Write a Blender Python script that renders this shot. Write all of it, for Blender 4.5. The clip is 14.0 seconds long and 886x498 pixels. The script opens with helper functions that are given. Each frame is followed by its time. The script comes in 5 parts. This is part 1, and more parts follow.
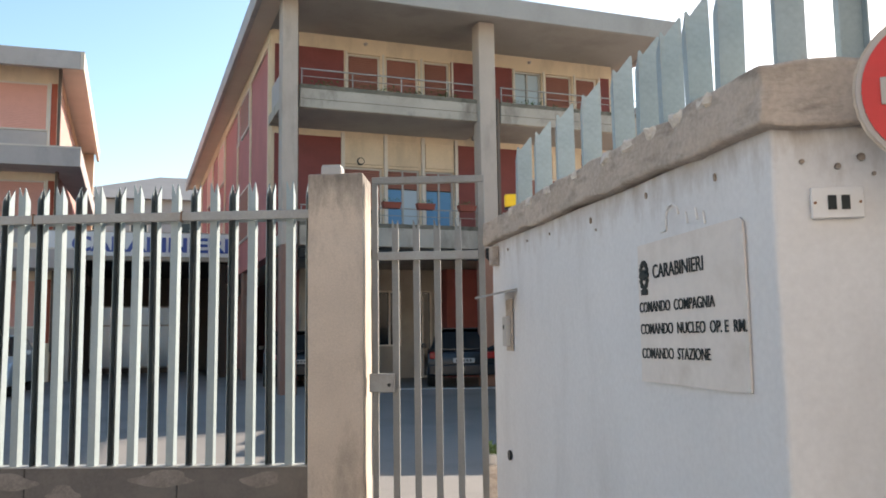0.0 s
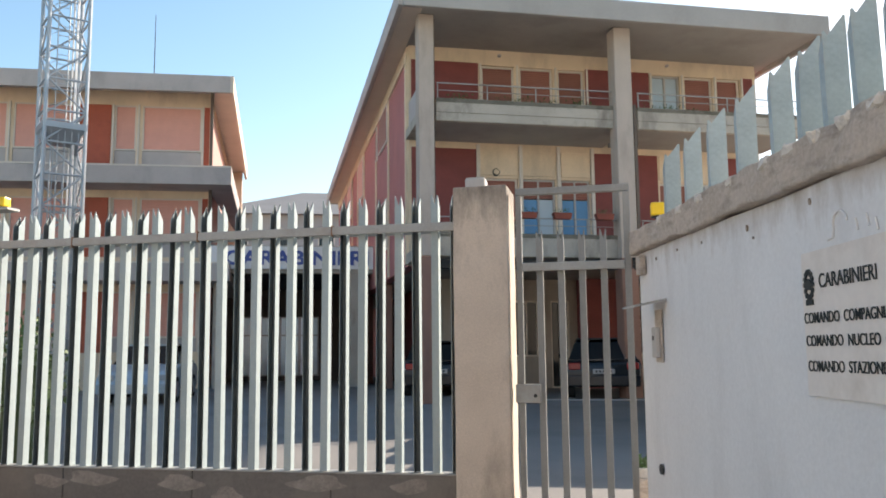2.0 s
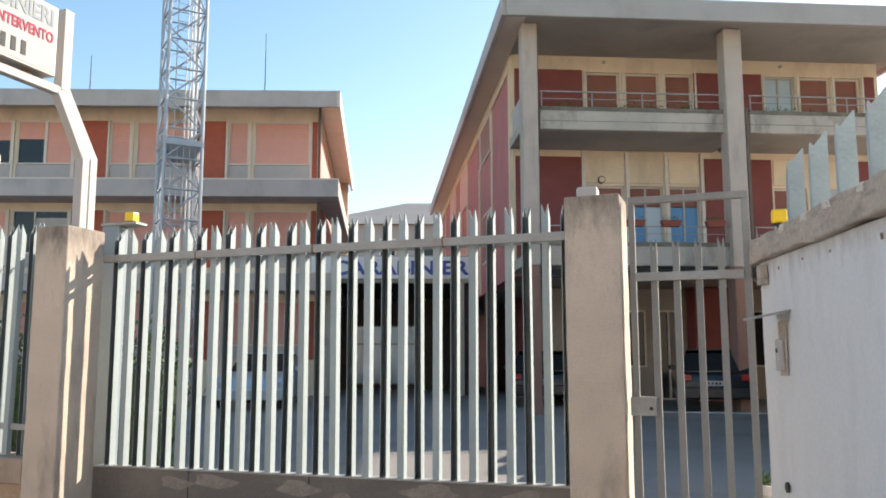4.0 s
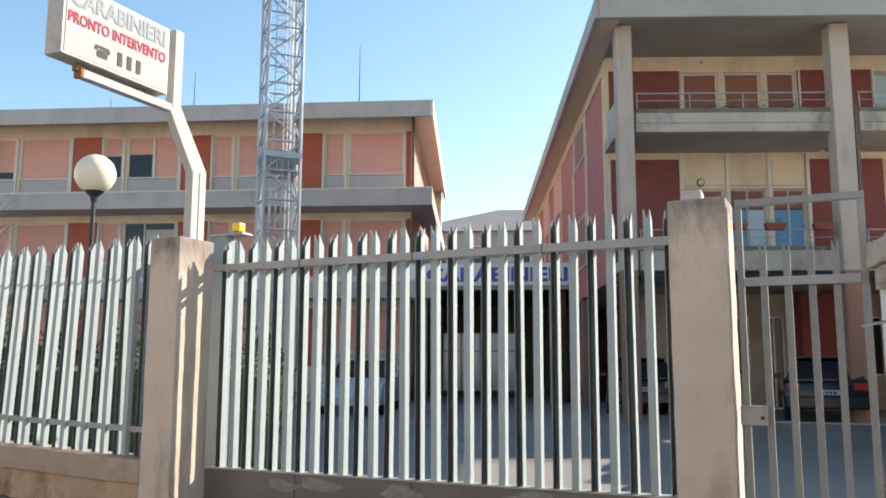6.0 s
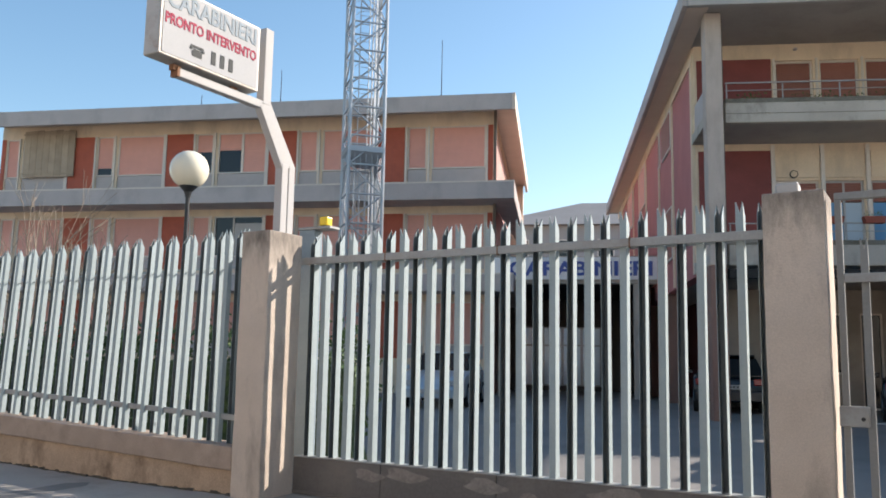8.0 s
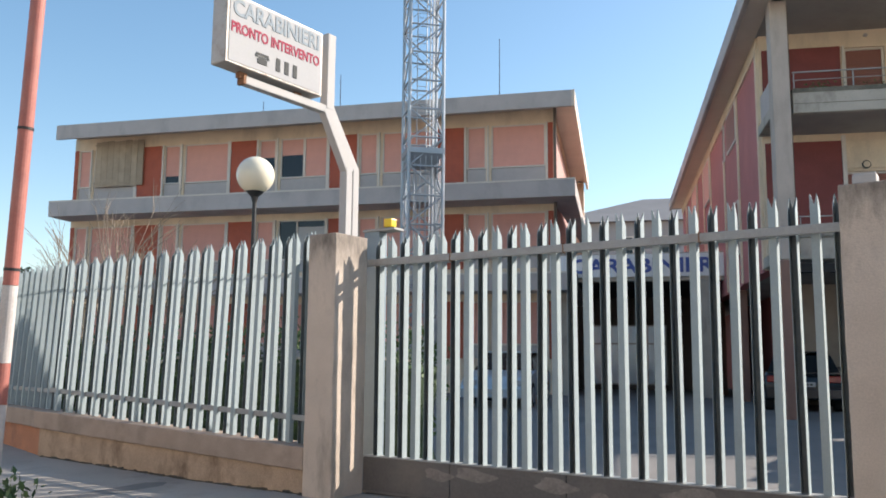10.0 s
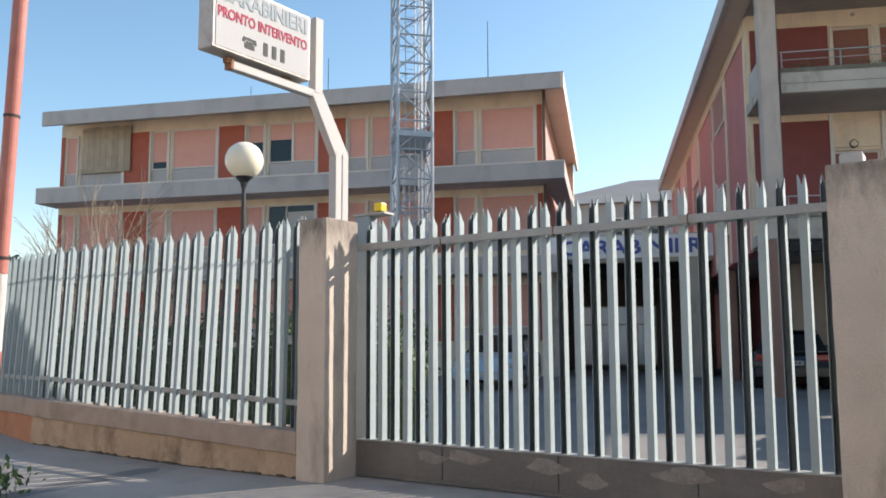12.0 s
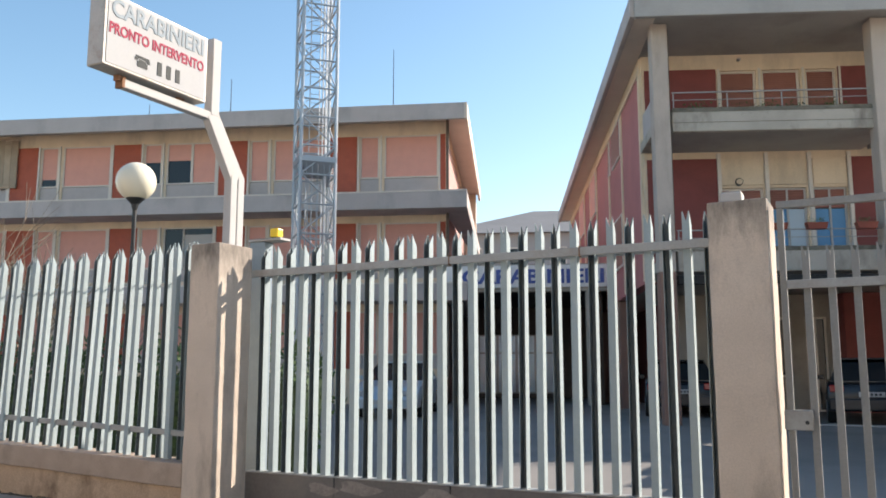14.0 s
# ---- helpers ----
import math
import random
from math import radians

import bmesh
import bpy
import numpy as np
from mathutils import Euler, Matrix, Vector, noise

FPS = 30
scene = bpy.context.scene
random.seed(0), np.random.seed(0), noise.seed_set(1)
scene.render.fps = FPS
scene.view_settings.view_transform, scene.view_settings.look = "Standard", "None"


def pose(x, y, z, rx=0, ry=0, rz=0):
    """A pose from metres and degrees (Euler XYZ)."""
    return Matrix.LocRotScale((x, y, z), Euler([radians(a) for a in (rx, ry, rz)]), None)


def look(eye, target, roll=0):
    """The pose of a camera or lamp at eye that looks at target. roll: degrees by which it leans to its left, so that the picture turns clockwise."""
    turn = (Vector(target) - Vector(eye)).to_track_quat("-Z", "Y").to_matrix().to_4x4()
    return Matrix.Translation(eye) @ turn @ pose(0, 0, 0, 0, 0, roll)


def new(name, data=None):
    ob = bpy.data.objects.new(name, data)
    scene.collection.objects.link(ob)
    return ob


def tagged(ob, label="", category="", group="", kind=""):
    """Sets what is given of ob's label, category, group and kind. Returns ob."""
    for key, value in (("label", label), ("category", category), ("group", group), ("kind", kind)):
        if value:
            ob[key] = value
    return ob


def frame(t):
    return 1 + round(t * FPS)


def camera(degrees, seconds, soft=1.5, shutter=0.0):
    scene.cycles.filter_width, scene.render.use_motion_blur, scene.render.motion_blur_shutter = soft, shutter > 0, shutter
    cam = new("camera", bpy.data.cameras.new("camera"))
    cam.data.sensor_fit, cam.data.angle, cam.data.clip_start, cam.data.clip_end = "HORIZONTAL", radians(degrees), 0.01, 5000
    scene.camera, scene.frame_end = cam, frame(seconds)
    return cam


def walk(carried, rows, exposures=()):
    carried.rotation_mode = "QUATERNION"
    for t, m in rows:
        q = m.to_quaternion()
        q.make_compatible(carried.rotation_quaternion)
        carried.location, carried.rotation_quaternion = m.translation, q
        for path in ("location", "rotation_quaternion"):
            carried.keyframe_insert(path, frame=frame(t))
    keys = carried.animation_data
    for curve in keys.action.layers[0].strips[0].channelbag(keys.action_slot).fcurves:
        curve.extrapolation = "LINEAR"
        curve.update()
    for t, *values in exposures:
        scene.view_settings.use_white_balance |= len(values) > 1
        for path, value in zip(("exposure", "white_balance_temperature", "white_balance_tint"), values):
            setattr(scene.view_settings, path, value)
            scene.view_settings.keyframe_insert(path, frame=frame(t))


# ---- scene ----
cam = camera(55.3, 14.0, soft=1.8)
PATH = [
    (0, (0.000, -0.000, 1.370, 96.25, 0.83, 3.08)),
    (0.5, (-0.015, 0.007, 1.369, 96.80, 0.71, 5.26)),
    (1, (-0.040, -0.008, 1.375, 97.33, 0.89, 7.90)),
    (1.5, (-0.059, -0.030, 1.376, 97.33, 0.76, 9.97)),
    (2, (-0.080, -0.049, 1.376, 97.03, 0.58, 12.12)),
    (2.5, (-0.091, -0.055, 1.379, 97.16, 0.35, 13.85)),
    (5, (-0.180, -0.098, 1.389, 98.25, 0.07, 22.31)),
    (5.5, (-0.188, -0.108, 1.386, 98.51, -0.01, 23.80)),
    (6, (-0.200, -0.113, 1.385, 98.14, -0.14, 25.27)),
    (6.5, (-0.214, -0.103, 1.389, 98.03, -0.46, 26.62)),
    (7, (-0.225, -0.118, 1.390, 98.28, -0.83, 28.17)),
    (7.5, (-0.229, -0.125, 1.391, 98.05, -1.07, 29.16)),
    (8, (-0.234, -0.135, 1.388, 97.64, -1.01, 30.67)),
    (8.5, (-0.234, -0.141, 1.384, 97.79, -0.99, 31.94)),
    (9, (-0.246, -0.158, 1.381, 98.10, -0.88, 33.21)),
    (11.5, (-0.291, -0.169, 1.389, 96.49, -0.04, 35.44)),
    (12, (-0.267, -0.179, 1.387, 96.45, 0.23, 34.24)),
    (12.5, (-0.248, -0.172, 1.387, 96.49, 0.57, 33.00)),
    (13, (-0.239, -0.153, 1.394, 96.93, 0.51, 31.67)),
    (13.5, (-0.232, -0.140, 1.399, 97.58, 0.29, 30.13)),
    (14, (-0.215, -0.125, 1.406, 98.26, 0.03, 27.67)),
]
EXPOSURES = [(0.0, 1.18, 7420, 14), (2.5, 1.13, 7420, 14), (5.0, 1.24, 7450, 14), (6.0, 1.14, 7280, 14), (7.0, 0.88, 6950, 14), (9.0, 0.86, 6900, 14), (11.5, 0.89, 6930, 14), (14.0, 1.00, 7120, 14)]
walk(cam, [(t, pose(*p)) for t, p in PATH], EXPOSURES)

# world, sun and exposure
SUN = Vector((0.512, 0.704, 0.492)).normalized()
world = bpy.data.worlds.new("sky")
scene.world = world
world.use_nodes = True
wn = world.node_tree
sky = wn.nodes.new("ShaderNodeTexSky")
sky.sky_type = "NISHITA"
sky.sun_disc = False
sky.sun_elevation = math.asin(SUN.z)
sky.sun_rotation = math.atan2(SUN.x, SUN.y)
sky.air_density, sky.dust_density, sky.ozone_density = 1.0, 0.7, 1.0
hue = wn.nodes.new("ShaderNodeHueSaturation")
hue.inputs["Hue"].default_value, hue.inputs["Saturation"].default_value = 0.492, 1.18
wn.links.new(sky.outputs[0], hue.inputs["Color"])
wn.links.new(hue.outputs[0], wn.nodes["Background"].inputs[0])
wn.nodes["Background"].inputs[1].default_value = 0.126
lamp = bpy.data.lights.new("sun", "SUN")
lamp.energy, lamp.angle, lamp.color = 4.3, radians(0.53), (1.0, 0.96, 0.90)
sun = new("sun", lamp)
sun.matrix_world = look(SUN * 60, (0, 0, 0))


# materials
def mat(name, color, rough=0.8, metal=0.0, vary=0.25, scale=3.0, fine=60.0, bump=0.15, stain=None, amount=0.0, sscale=1.2, streak=1.0, island=0.0, head=None, headcolor=(0.11, 0.095, 0.08)):
    """A surface with grain and patches at two scales; stain: a second colour in ragged patches, drawn out downwards by streak."""
    m = bpy.data.materials.new(name)
    m.use_nodes = True
    t, n, l = m.node_tree, m.node_tree.nodes, m.node_tree.links
    b = n["Principled BSDF"]
    b.inputs["Roughness"].default_value, b.inputs["Metallic"].default_value = rough, metal
    co = n.new("ShaderNodeTexCoord")
    big = n.new("ShaderNodeTexNoise")
    big.inputs["Scale"].default_value, big.inputs["Detail"].default_value = scale, 5
    small = n.new("ShaderNodeTexNoise")
    small.inputs["Scale"].default_value, small.inputs["Detail"].default_value = fine, 4
    l.new(co.outputs["Object"], big.inputs["Vector"])
    l.new(co.outputs["Object"], small.inputs["Vector"])
    add = n.new("ShaderNodeMath")
    add.operation = "ADD"
    l.new(big.outputs["Fac"], add.inputs[0])
    l.new(small.outputs["Fac"], add.inputs[1])
    rng = n.new("ShaderNodeMapRange")
    rng.inputs["From Min"].default_value, rng.inputs["From Max"].default_value = 0.6, 1.4
    rng.inputs["To Min"].default_value, rng.inputs["To Max"].default_value = 1 - vary, 1 + vary
    l.new(add.outputs[0], rng.inputs["Value"])
    last = rng.outputs[0]
    if island:
        info = n.new("ShaderNodeObjectInfo")
        r2 = n.new("ShaderNodeMapRange")
        r2.inputs["To Min"].default_value, r2.inputs["To Max"].default_value = 1 - island, 1 + island
        l.new(info.outputs["Random"], r2.inputs["Value"])
        mul = n.new("ShaderNodeMath")
        mul.operation = "MULTIPLY"
        l.new(last, mul.inputs[0])
        l.new(r2.outputs[0], mul.inputs[1])
        last = mul.outputs[0]
    vec = n.new("ShaderNodeVectorMath")
    vec.operation = "SCALE"
    vec.inputs[0].default_value = color
    l.new(last, vec.inputs["Scale"])
    out = vec.outputs[0]
    if stain:
        mp = n.new("ShaderNodeMapping")
        mp.inputs["Scale"].default_value = (1, 1, 1 / streak)
        l.new(co.outputs["Object"], mp.inputs["Vector"])
        sn = n.new("ShaderNodeTexNoise")
        sn.inputs["Scale"].default_value, sn.inputs["Detail"].default_value, sn.inputs["Roughness"].default_value = sscale, 8, 0.65
        l.new(mp.outputs[0], sn.inputs["Vector"])
        sr = n.new("ShaderNodeMapRange")
        sr.inputs["From Min"].default_value, sr.inputs["From Max"].default_value = 0.5, 0.72
        sr.inputs["To Max"].default_value = amount
        l.new(sn.outputs["Fac"], sr.inputs["Value"])
        mix = n.new("ShaderNodeMix")
        mix.data_type = "RGBA"
        l.new(sr.outputs[0], mix.inputs["Factor"])
        l.new(out, mix.inputs["A"])
        mix.inputs["B"].default_value = (*stain, 1)
        out = mix.outputs["Result"]
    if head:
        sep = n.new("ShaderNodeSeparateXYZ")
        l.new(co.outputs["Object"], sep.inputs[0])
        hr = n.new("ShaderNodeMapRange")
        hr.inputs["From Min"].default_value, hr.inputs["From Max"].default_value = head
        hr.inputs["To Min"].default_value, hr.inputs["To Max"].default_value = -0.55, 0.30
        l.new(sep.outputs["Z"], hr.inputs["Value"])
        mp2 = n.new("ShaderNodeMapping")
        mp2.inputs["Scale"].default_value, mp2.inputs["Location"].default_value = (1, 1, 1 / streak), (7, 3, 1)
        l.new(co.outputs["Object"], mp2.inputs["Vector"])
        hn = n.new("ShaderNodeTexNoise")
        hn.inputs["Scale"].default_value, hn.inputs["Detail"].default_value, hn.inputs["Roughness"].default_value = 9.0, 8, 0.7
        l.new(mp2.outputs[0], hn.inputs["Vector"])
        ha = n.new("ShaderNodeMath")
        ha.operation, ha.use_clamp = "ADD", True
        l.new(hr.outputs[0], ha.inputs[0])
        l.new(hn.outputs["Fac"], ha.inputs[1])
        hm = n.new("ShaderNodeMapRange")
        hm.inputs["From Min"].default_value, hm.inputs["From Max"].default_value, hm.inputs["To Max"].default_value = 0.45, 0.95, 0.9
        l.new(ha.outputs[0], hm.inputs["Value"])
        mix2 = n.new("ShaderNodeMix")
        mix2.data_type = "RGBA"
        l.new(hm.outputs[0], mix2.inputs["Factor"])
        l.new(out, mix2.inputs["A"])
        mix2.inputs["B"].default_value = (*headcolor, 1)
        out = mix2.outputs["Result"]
    l.new(out, b.inputs["Base Color"])
    if bump:
        bp = n.new("ShaderNodeBump")
        bp.inputs["Strength"].default_value, bp.inputs["Distance"].default_value = bump, 0.01
        l.new(add.outputs[0], bp.inputs["Height"])
        l.new(bp.outputs[0], b.inputs["Normal"])
    return m


M = {
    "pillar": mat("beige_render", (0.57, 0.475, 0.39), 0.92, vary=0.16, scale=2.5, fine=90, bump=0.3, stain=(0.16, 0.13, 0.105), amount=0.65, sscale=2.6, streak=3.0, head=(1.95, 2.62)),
    "cap": mat("weathered_concrete", (0.47, 0.40, 0.34), 0.95, vary=0.22, scale=3, fine=45, bump=0.7, stain=(0.17, 0.14, 0.115), amount=0.75, sscale=4.0, streak=0.35),
    "wallpaint": mat("grey_white_paint", (0.70, 0.70, 0.705), 0.75, vary=0.07, scale=1.4, fine=40, bump=0.15, stain=(0.42, 0.41, 0.40), amount=0.35, sscale=1.6, streak=3.0, head=(1.6, 2.2), headcolor=(0.34, 0.28, 0.23)),
    "lowwall": mat("stained_render", (0.47, 0.335, 0.23), 0.95, vary=0.28, scale=3, fine=60, bump=0.5, stain=(0.15, 0.095, 0.06), amount=0.95, sscale=3.2, streak=1.6),
    "orange": mat("orange_render", (0.50, 0.22, 0.12), 0.95, vary=0.2, scale=3, fine=60, bump=0.4, stain=(0.16, 0.10, 0.08), amount=0.5, sscale=2.2),
    "soil": mat("dark_mossy_soil", (0.085, 0.068, 0.048), 0.98, vary=0.4, scale=8, fine=80, bump=0.6, stain=(0.06, 0.07, 0.03), amount=0.7, sscale=6),
    "coping": mat("brown_coping", (0.40, 0.305, 0.24), 0.95, vary=0.2, scale=4, fine=80, bump=0.4, stain=(0.14, 0.11, 0.09), amount=0.4, sscale=3),
    "pale": mat("galvanised_grey_green", (0.325, 0.39, 0.40), 0.72, 0.0, vary=0.10, scale=4, fine=50, bump=0.05, stain=(0.29, 0.315, 0.31), amount=0.4, sscale=5, streak=6, island=0.06),
    "gatepaint": mat("dull_grey_gate_paint", (0.25, 0.25, 0.24), 0.6, 0.0, vary=0.14, scale=4, fine=50, bump=0.05, stain=(0.18, 0.155, 0.13), amount=0.5, sscale=4, streak=5, island=0.06),
    # darker copy of the pale steel, with the fold's inner shade in its colour
    "paleshade": mat("steel_inside_shade_tint", (0.15, 0.175, 0.18), 0.75, 0.1, vary=0.2, scale=4, fine=50, bump=0.05, stain=(0.16, 0.12, 0.09), amount=0.4, sscale=5, streak=6),
    "postblue": mat("blue_grey_post_paint", (0.22, 0.275, 0.31), 0.6, 0.0, vary=0.12, scale=4, fine=60, bump=0.05, stain=(0.30, 0.33, 0.34), amount=0.4, sscale=3, streak=3),
    "rail": mat("painted_steel", (0.34, 0.345, 0.335), 0.55, 0.2, vary=0.12, scale=4, fine=60, bump=0.05, stain=(0.22, 0.14, 0.09), amount=0.35, sscale=3),
    "beam": mat("grey_brown_steel", (0.145, 0.13, 0.12), 0.65, 0.1, vary=0.2, scale=2, fine=50, bump=0.1, stain=(0.24, 0.21, 0.18), amount=0.6, sscale=1.6),
    "wornbeam": mat("worn_primer", (0.25, 0.22, 0.195), 0.8, vary=0.3, scale=9, fine=60, bump=0.1, stain=(0.15, 0.13, 0.12), amount=0.9, sscale=7),
    "white": mat("white_paint", (0.46, 0.445, 0.43), 0.8, vary=0.05, scale=3, fine=40, bump=0.05, stain=(0.48, 0.42, 0.34), amount=0.3, sscale=4, streak=4),
    "signface": mat("white_acrylic", (0.42, 0.42, 0.42), 0.9, vary=0.04, scale=3, fine=40, bump=0.0, stain=(0.37, 0.36, 0.34), amount=0.3, sscale=3),
    "enamel": mat("white_enamel", (0.74, 0.74, 0.74), 0.4, vary=0.04, scale=3, fine=40, bump=0.0, stain=(0.62, 0.60, 0.57), amount=0.3, sscale=3),
    "signrim": mat("aged_aluminium_rim", (0.45, 0.42, 0.38), 0.5, 0.3, vary=0.12, scale=6, fine=60, bump=0.05, stain=(0.25, 0.12, 0.06), amount=0.5, sscale=8),
    "rust": mat("rusty_steel", (0.26, 0.13, 0.07), 0.9, 0.2, vary=0.3, scale=12, fine=80, bump=0.3),
    "rustmark": mat("old_rust_stain", (0.27, 0.21, 0.165), 0.9, vary=0.35, scale=20, fine=80, bump=0.3, stain=(0.42, 0.38, 0.34), amount=0.8, sscale=25),
    "fadedgrey": mat("faded_blue_grey_letters", (0.27, 0.315, 0.345), 0.9, vary=0.12, scale=9, fine=70, bump=0),
    "redletter": mat("red_letters", (0.36, 0.045, 0.08), 0.85, vary=0.08, scale=9, fine=70, bump=0),
    "black": mat("black_letters", (0.025, 0.03, 0.03), 0.75, vary=0.1, scale=9, fine=70, bump=0),
    "blueletter": mat("blue_letters", (0.05, 0.09, 0.32), 0.5, vary=0.08, scale=9, fine=70, bump=0),
    "plaque": mat("cream_marble_plaque", (0.72, 0.67, 0.63), 0.55, vary=0.06, scale=3, fine=30, bump=0.1, stain=(0.45, 0.38, 0.31), amount=0.35, sscale=4),
    "redpanel": mat("dark_red_panel", (0.42, 0.095, 0.052), 0.7, vary=0.14, scale=2, fine=30, bump=0.1, stain=(0.20, 0.05, 0.04), amount=0.4, sscale=1.5),
    "maroon": mat("maroon_panel", (0.22, 0.053, 0.046), 0.7, vary=0.16, scale=2, fine=30, bump=0.1, stain=(0.14, 0.035, 0.03), amount=0.4, sscale=1.5),
    "lichen": mat("lichen_stained_concrete", (0.17, 0.155, 0.125), 0.95, vary=0.35, scale=4, fine=60, bump=0.6, stain=(0.085, 0.08, 0.055), amount=1.0, sscale=3.5),
    "shutter": mat("pink_shutter", (0.72, 0.37, 0.30), 0.7, vary=0.07, scale=3, fine=50, bump=0.05, island=0.05),
    "brownshutter": mat("brown_pink_shutter", (0.30, 0.125, 0.095), 0.7, vary=0.08, scale=3, fine=50, bump=0.05, island=0.08),
    "flankred": mat("rose_red_render", (0.46, 0.17, 0.165), 0.85, vary=0.12, scale=1.2, fine=40, bump=0.2, stain=(0.30, 0.12, 0.11), amount=0.4, sscale=0.8, streak=2),
    "beige": mat("ochre_beige_render", (0.74, 0.60, 0.44), 0.9, vary=0.12, scale=1.5, fine=40, bump=0.2, stain=(0.30, 0.24, 0.18), amount=0.45, sscale=1.0, streak=3),
    "fascia": mat("grey_fascia", (0.46, 0.415, 0.395), 0.8, vary=0.12, scale=1.2, fine=40, bump=0.1, stain=(0.17, 0.155, 0.15), amount=0.45, sscale=0.8, streak=2),
    "fasciaL": mat("light_grey_fascia", (0.39, 0.37, 0.35), 0.85, vary=0.12, scale=1.2, fine=40, bump=0.15, stain=(0.24, 0.22, 0.20), amount=0.45, sscale=0.9, streak=2),
    "concrete": mat("fairfaced_concrete", (0.42, 0.38, 0.325), 0.92, vary=0.16, scale=1.6, fine=50, bump=0.3, stain=(0.16, 0.14, 0.12), amount=0.85, sscale=1.5, streak=2.5),
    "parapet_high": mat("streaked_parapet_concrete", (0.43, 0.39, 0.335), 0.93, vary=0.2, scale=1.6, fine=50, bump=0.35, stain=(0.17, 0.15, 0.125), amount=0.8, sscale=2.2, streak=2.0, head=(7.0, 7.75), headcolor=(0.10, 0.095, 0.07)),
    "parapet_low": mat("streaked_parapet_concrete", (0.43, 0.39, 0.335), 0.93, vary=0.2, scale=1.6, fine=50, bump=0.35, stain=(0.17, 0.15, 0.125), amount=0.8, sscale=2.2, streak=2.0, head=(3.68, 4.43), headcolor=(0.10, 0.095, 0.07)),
    "columnpaint": mat("worn_cream_concrete", (0.47, 0.40, 0.345), 0.92, vary=0.14, scale=1.6, fine=50, bump=0.25, stain=(0.24, 0.20, 0.17), amount=0.6, sscale=1.5, streak=3),
    "soffit": mat("grey_soffit", (0.36, 0.335, 0.305), 0.92, vary=0.14, scale=0.9, fine=40, bump=0.1, stain=(0.22, 0.20, 0.18), amount=0.5, sscale=0.7),
    "frame": mat("pale_window_frame", (0.66, 0.60, 0.53), 0.6, vary=0.08, scale=4, fine=40, bump=0.05),
    "greypanel": mat("grey_infill_panel", (0.44, 0.40, 0.385), 0.7, vary=0.1, scale=3, fine=40, bump=0.05),
    # near-black that holds the shade of covered interiors in its colour
    "dark": mat("interior_shade_black", (0.03, 0.028, 0.026), 0.9, vary=0.3, scale=2, fine=30, bump=0),
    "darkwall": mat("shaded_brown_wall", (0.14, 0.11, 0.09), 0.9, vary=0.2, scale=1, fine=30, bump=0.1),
    "blue": mat("blue_door", (0.11, 0.30, 0.52), 0.6, vary=0.08, scale=4, fine=40, bump=0.05),
    "timber": mat("weathered_boards", (0.38, 0.30, 0.22), 0.9, vary=0.25, scale=3, fine=60, bump=0.3, island=0.12),
    "zinc": mat("galvanised_mast_steel", (0.38, 0.41, 0.44), 0.45, 0.45, vary=0.15, scale=3, fine=40, bump=0.05),
    "blackmetal": mat("black_iron", (0.03, 0.032, 0.034), 0.5, 0.3, vary=0.15, scale=6, fine=60, bump=0.1),
    "yellow": mat("yellow_plastic", (0.82, 0.55, 0.02), 0.35, vary=0.06, scale=6, fine=60, bump=0),
    "asphalt": mat("yard_asphalt", (0.21, 0.195, 0.18), 0.9, vary=0.18, scale=0.35, fine=90, bump=0.35, stain=(0.11, 0.102, 0.095), amount=0.5, sscale=0.5),
    "paving": mat("pavement_asphalt", (0.40, 0.355, 0.31), 0.9, vary=0.2, scale=0.8, fine=90, bump=0.4, stain=(0.13, 0.12, 0.11), amount=0.5, sscale=1.0),
    "tile": mat("roof_tiles", (0.30, 0.16, 0.11), 0.9, vary=0.25, scale=3, fine=50, bump=0.3),
    "polered": mat("faded_red_pole", (0.40, 0.135, 0.105), 0.6, vary=0.18, scale=4, fine=50, bump=0.1, stain=(0.42, 0.26, 0.22), amount=0.6, sscale=3, streak=4),
    "polewhite": mat("dirty_white_pole", (0.55, 0.50, 0.46), 0.6, vary=0.15, scale=4, fine=50, bump=0.1, stain=(0.30, 0.22, 0.17), amount=0.5, sscale=4, streak=3),
    "roadred": mat("sign_red", (0.62, 0.03, 0.035), 0.4, vary=0.05, scale=5, fine=40, bump=0),
    "carpaint": mat("dark_car_paint", (0.018, 0.022, 0.028), 0.22, 0.3, vary=0.1, scale=4, fine=30, bump=0),
    "silverpaint": mat("pale_blue_car_paint", (0.42, 0.50, 0.55), 0.28, 0.35, vary=0.06, scale=4, fine=30, bump=0),
    "tyre": mat("tyre_rubber", (0.02, 0.02, 0.02), 0.9, vary=0.2, scale=9, fine=60, bump=0.1),
    "taillight": mat("red_lens", (0.35, 0.02, 0.02), 0.2, vary=0.05, scale=9, fine=60, bump=0),
    "terracotta": mat("terracotta", (0.25, 0.065, 0.042), 0.85, vary=0.15, scale=6, fine=60, bump=0.1),
    "twig": mat("bare_bark", (0.30, 0.24, 0.18), 0.95, vary=0.25, scale=9, fine=60, bump=0.2),
    "flankpink": mat("pale_pink_render", (0.46, 0.275, 0.24), 0.85, vary=0.08, scale=1.2, fine=40, bump=0.1, stain=(0.36, 0.22, 0.18), amount=0.3, sscale=1.0),
    "courtwhite": mat("pale_court_render", (0.80, 0.80, 0.80), 0.8, vary=0.08, scale=1.0, fine=40, bump=0.1, stain=(0.66, 0.58, 0.48), amount=0.6, sscale=0.5),
    "unseenwall": mat("unseen_wall_cream", (0.46, 0.42, 0.37), 0.9, vary=0.1, scale=1.0, fine=40, bump=0.1),
